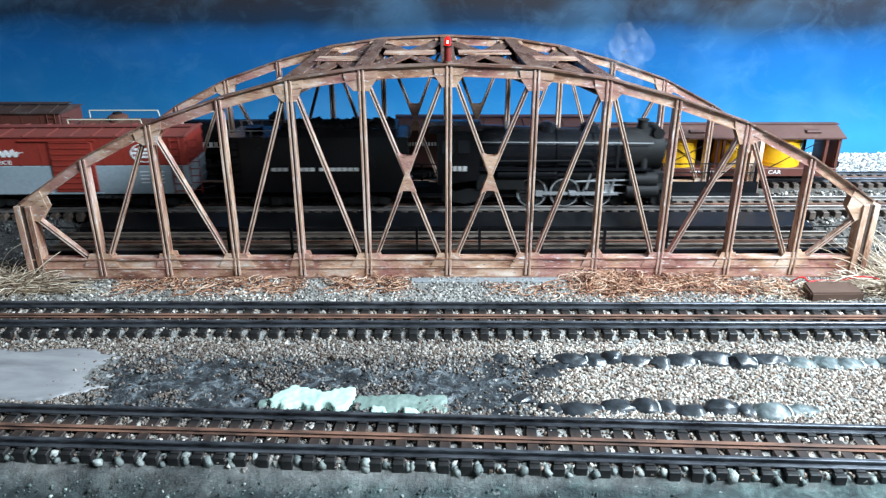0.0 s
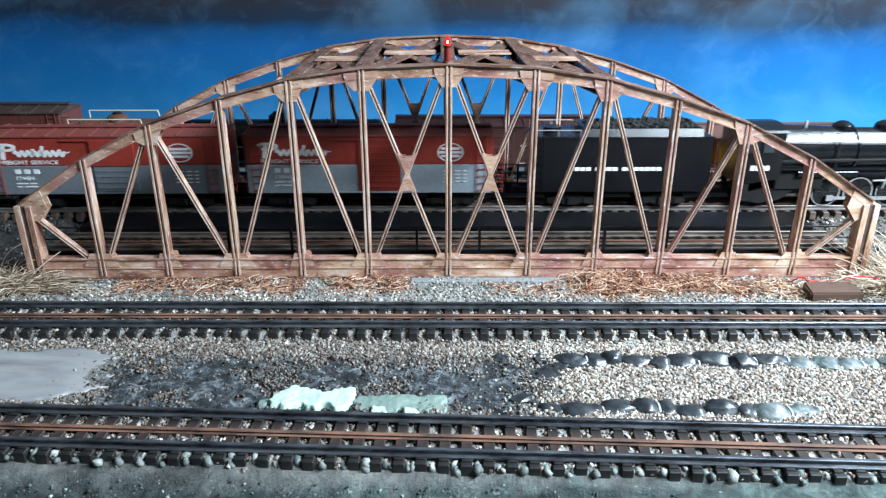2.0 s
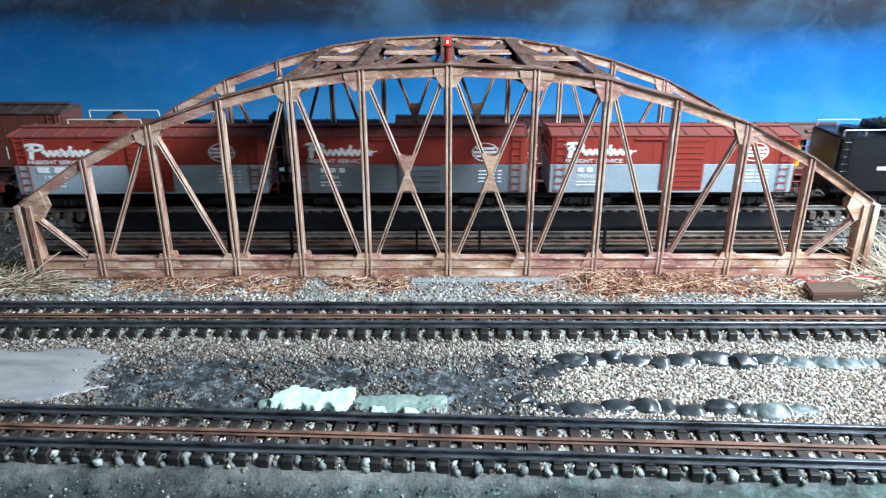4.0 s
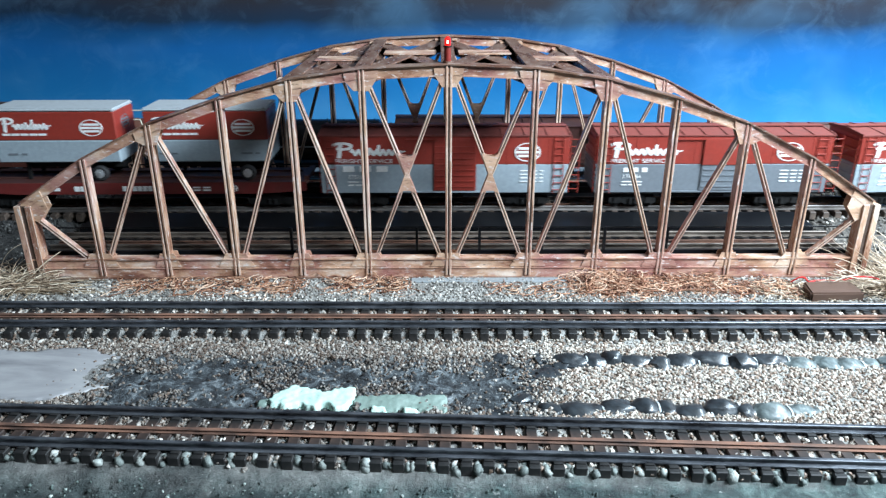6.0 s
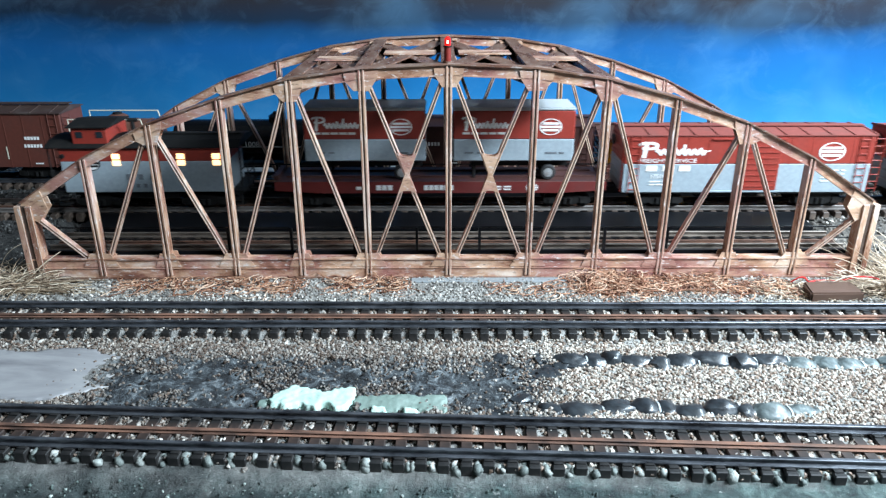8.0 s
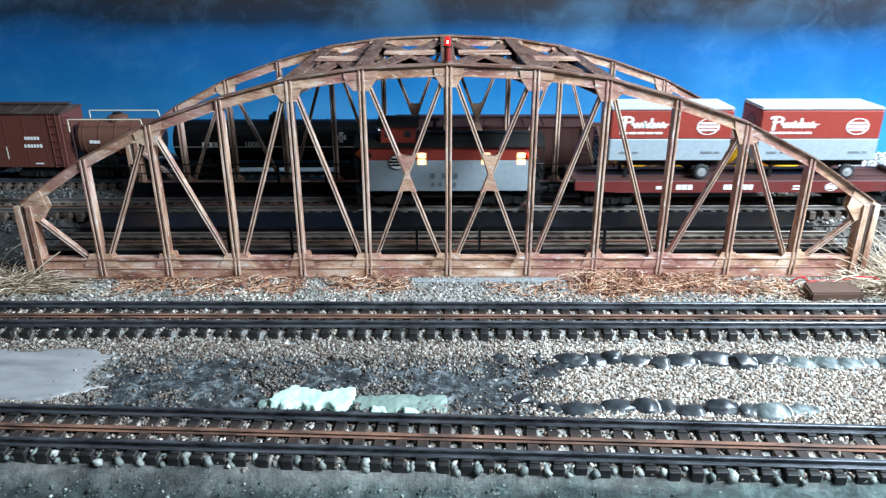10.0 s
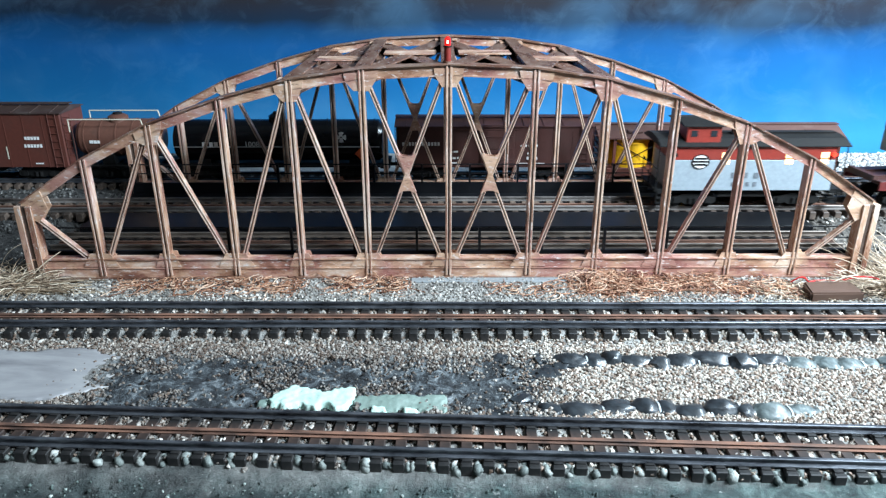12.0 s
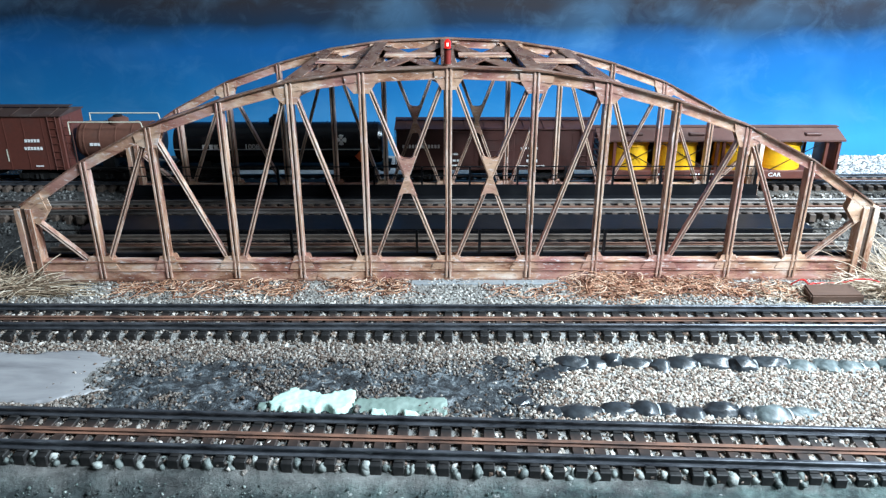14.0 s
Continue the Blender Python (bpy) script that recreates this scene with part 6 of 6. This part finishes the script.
def puddle():
    """A smooth dried pool of grey filler with a ragged end."""
    xs, ys = spread(-0.62, -0.18, 0.002), spread(0.395, 0.495, 0.0018)
    vs, ids, fs = [], {}, []
    inside = pool_at
    for j, y in enumerate(ys):
        for i, x in enumerate(xs):
            ids[i, j] = len(vs)
            vs.append((x, y, 0.0 + 0.0006 * noise.noise((x * 18, y * 25, 0.6)) if inside(x, y) else -0.008))
    for j in range(len(ys) - 1):
        for i in range(len(xs) - 1):
            q = [ids[i, j], ids[i + 1, j], ids[i + 1, j + 1], ids[i, j + 1]]
            if any(vs[k][2] > -0.005 for k in q):
                fs.append(q)
    me = bpy.data.meshes.new("dried_pool")
    me.from_pydata(vs, [], fs)
    me.shade_smooth()
    m, t, b = material("grey_filler", 0.42)
    n = noise_out(t, 14, 6, 0.65, 0.4, (0.5, 1.6, 1))
    t.links.new(ramp(t, [(0.32, (0.17, 0.165, 0.175)), (0.5, (0.31, 0.305, 0.31)), (0.7, (0.44, 0.43, 0.42))], n), b.inputs["Base Color"])
    bump(t, b, noise_out(t, 90, 5, 0.6), 0.12, 0.001)
    me.materials.append(m)
    tagged(new("dried_pool", me), "smooth dried pool of pale grey filler between tracks", "dried pool")


puddle()

# wooden block, red wire and grey strip at the bridge's foot
WOOD = paint("stained_brown_wood", (0.085, 0.045, 0.03), 0.55, grime=0.4, scale=25, stretch=(0.3, 2, 2), relief=0.3)
bm = soften(boxes((-0.0235, 0.0235, -0.011, 0.011, -0.004, 0.0068)), 0.0012, 2)
for v in bm.verts:
    v.co.x += 0.0025 * (v.co.y > 0) * (-1 if v.co.x > 0 else 1) + 0.001 * noise.noise(v.co * 90)
solid("wood_block", bm, WOOD, "small brown stained wood block lying by the bridge end", "wood block", at=pose(0.3485, 0.5755, 0.001, 4, 0, 1))
RED_WIRE = paint("red_wire_insulation", (0.62, 0.03, 0.03), 0.35, grime=0.05, relief=0)
bm = bmesh.new()
pts = [Vector((0.322 + 0.017 * k / 6 + 0.026 * (k > 8) * (k - 8) / 6, 0.598 - 0.004 * math.sin(k * 0.5), 0.002 + 0.007 * max(0, math.sin(k * 0.55)))) for k in range(17)]
for a, b_ in zip(pts, pts[1:]):
    rod(bm, a, b_, 0.0008, 6)
solid("wire", bm, RED_WIRE, "red insulated wire looped at the bridge's foot", "wire", smooth=True)
solid("support_strip", soften(boxes((-0.03, 0.125, -0.006, 0.003, -0.005, 0.0005)), 0.0006), paint("grey_strip_paint", (0.24, 0.26, 0.27), 0.5, grime=0.3), "grey flat strip under the bridge's edge", "strip", at=pose(0, 0.609, 0, 0, 0, 0.4))

# red beacon on the crest of the arch
bc = thing("beacon", pose(0.0038, 0.6188, 0.1978), "small red beacon lamp on a post on the arch's crest", "beacon")
POST_RED = paint("dull_red_post_paint", (0.20, 0.022, 0.016), 0.4, grime=0.35, scale=80)
part("base", rods([((0, 0, 0), (0, 0, 0.0015))], 0.0042, 16), RUST_DARK, bc, "rusty round base", True)
part("post", rods([((0, 0, 0.0015), (0, 0, 0.0130))], 0.0030, 16), POST_RED, bc, "dull red post", True)
part("collar", rods([((0, 0, 0.0130), (0, 0, 0.0140))], 0.0036, 16), MATT_BLACK, bc, "", True)
RED_LENS, _t, _b = material("red_lens", 0.15)
_b.inputs["Base Color"].default_value = (0.45, 0.01, 0.01, 1)
_b.inputs["Emission Color"].default_value = (1, 0.03, 0.02, 1)
_b.inputs["Emission Strength"].default_value = 0.7
bm = rod(bmesh.new(), (0, 0, 0.0140), (0, 0, 0.0195), 0.0027, 16)
rod(bm, (0, 0, 0.0195), (0, 0, 0.0215), 0.0027, 16, 0.0010)
part("lens", bm, RED_LENS, bc, "red glass lens", True)
part("filament", rods([((0, -0.0028, 0.0160), (0, -0.0028, 0.0185))], 0.0008, 8), glow("hot_white_lamp", (1, 0.55, 0.45), 3), bc, "bright lamp core")


# larger pale stones between the near ties
def pale_stones():
    rng = np.random.default_rng(77)
    out = []
    for _ in range(240):
        x = rng.uniform(-0.34, 0.34)
        y = 0.3598 - 0.0424 * x + rng.choice([-0.024, -0.0085, 0.0085, 0.022], p=[0.04, 0.5, 0.3, 0.16]) + rng.normal(0, 0.002)
        out.append((x, y, ground_z(x, y) + 0.0008))
    for _ in range(160):
        x = rng.uniform(-0.45, 0.45)
        y = 0.5168 - 0.0047 * x + rng.choice([-0.026, -0.0085, 0.0085]) + rng.normal(0, 0.002)
        out.append((x, y, ground_z(x, y) + 0.0008))
    m = gravel_material("pale_stone", [(0.0, (0.12, 0.10, 0.09)), (0.5, (0.34, 0.31, 0.28)), (1.0, (0.70, 0.68, 0.64))], 0.6, soot=False)
    stones("stones", out, rng.uniform(0.0009, 0.0024, len(out)), m, "larger pale stones between the track ties", "stones")


def tie_fill():
    """Lumps of pale plaster pressed between the ends of the near track's ties."""
    rng = np.random.default_rng(41)
    c, q = math.cos(radians(-2.43)), math.sin(radians(-2.43))
    out, size = [], []
    for i in range(-27, 28):
        for u, v in ((0.0, -0.0200), (-0.0010, -0.0205), (0.0010, -0.0225), (0.0, -0.0235)):
            u, v = 0.0081 + i * 0.0133 + u + rng.normal(0, 0.0006), v + rng.normal(0, 0.001)
            if rng.random() < 0.8:
                out.append((u * c - v * q, 0.3598 + u * q + v * c, 0.0027 + rng.uniform(-0.0015, 0.001)))
                size.append(rng.uniform(0.0022, 0.0036))
    m = gravel_material("pale_green_plaster_lump", [(0.0, (0.10, 0.12, 0.115)), (0.4, (0.18, 0.21, 0.20)), (0.8, (0.30, 0.33, 0.315)), (1.0, (0.46, 0.47, 0.45))], 0.65, soot=False)
    bump(m.node_tree, m.node_tree.nodes["Principled BSDF"], noise_out(m.node_tree, 500, 4, 0.7), 0.6, 0.001)
    stones("plaster_lumps", out, size, m, "pale grey-green plaster lumps between the tie ends", "plaster lumps").data.shade_smooth()


pale_stones()
tie_fill()


# thin smoke above the locomotive's chimney
def smoke_material():
    m = bpy.data.materials.new("thin_white_smoke")
    m.use_nodes = True
    t = m.node_tree
    t.nodes.remove(t.nodes["Principled BSDF"])
    clear, haze, blend = t.nodes.new("ShaderNodeBsdfTransparent"), t.nodes.new("ShaderNodeBsdfDiffuse"), t.nodes.new("ShaderNodeMixShader")
    haze.inputs[0].default_value = (0.85, 0.9, 0.95, 1)
    n = noise_out(t, 35, 3, 0.5)
    t.links.new(ramp(t, [(0.30, (0.004, 0.004, 0.004)), (0.80, (0.050, 0.050, 0.050))], n), blend.inputs[0])
    t.links.new(clear.outputs[0], blend.inputs[1])
    t.links.new(haze.outputs[0], blend.inputs[2])
    t.links.new(blend.outputs[0], t.nodes["Material Output"].inputs[0])
    return m


SMOKE = smoke_material()
PUFFS = []
for i, (x, z, r, drift) in enumerate(((0.209, 0.128, 0.006, 0.150), (0.206, 0.143, 0.008, 0.145), (0.202, 0.160, 0.010, 0.140), (0.200, 0.178, 0.013, 0.135), (0.205, 0.193, 0.015, 0.130), (0.190, 0.200, 0.014, 0.125), (0.182, 0.188, 0.011, 0.125))):
    bm = bmesh.new()
    bmesh.ops.create_icosphere(bm, subdivisions=3, radius=1)
    for v in bm.verts:
        v.co *= r * (1 + 0.45 * noise.noise(v.co * 1.6 + Vector((i * 3.7, 0, 0))))
        v.co.z *= 1.25
    ob = solid("smoke_puff", bm, SMOKE, "thin white smoke puff drifting from the chimney", "smoke", "chimney smoke", smooth=True)
    ob.visible_shadow = False
    PUFFS.append((ob, x, MAIN_Y, z, drift + 0.035, 0.004))


# ---------------- what moves ----------------
def main_line(s, half):
    """The pose of a car at the station s whose bogies stand half to either side."""
    (xa, ya, _), (xb, yb, _) = main_way(s - half), main_way(s + half)
    return pose((xa + xb) / 2, (ya + yb) / 2, RAIL_Z, 0, 0, math.degrees(math.atan2(yb - ya, xb - xa)))


def on_flatcar(s, x, t):
    """The pose of a trailer, which rides with its flatcar."""
    return main_line(FLAT_X + SPEED * t, FLAT_HALF) @ pose(x - FLAT_X, 0, 0.0326)


def motions():
    times = [0.25 * i for i in range(57)]
    for ob, x, half in TRAIN:
        if ob.name.startswith("trailer"):
            walk(ob, [(t, on_flatcar(x + SPEED * t, x, t)) for t in times])
        else:
            walk(ob, [(t, main_line(x + SPEED * t, half)) for t in times])
    step = 0.1
    moving = [car for car, x, half in TRAIN]
    for ob, r, at, s in ROLLING:
        if ob.parent not in moving and ob.parent.parent not in moving:
            continue
        n = round(14.0 / step)
        # a quarter turn at most from row to row
        k = max(1, math.floor(radians(80) / (SPEED * step / r)))
        times = [min(14.0, i * k * step) for i in range(math.ceil(n / k) + 1)]
        walk(ob, [(t, at @ Matrix.Rotation(-s * SPEED * t / r, 4, "Y")) for t in times])
    for ob, r, crank, y, s in RODS:
        rows = []
        for i in range(round(14.0 / 0.1) + 1):
            a = SPEED * i * 0.1 / r + (0 if s < 0 else math.pi / 2)
            rows.append((i * 0.1, pose(crank * math.cos(a), y, r - crank * math.sin(a))))
        walk(ob, rows)
    for ob, x, y, z, drift, rise in PUFFS:
        walk(ob, [(t, pose(x + drift * t, y, z + rise * t, 0, 0, 12 * t)) for t in (0.0, 2.0, 7.0, 14.0)])


motions()
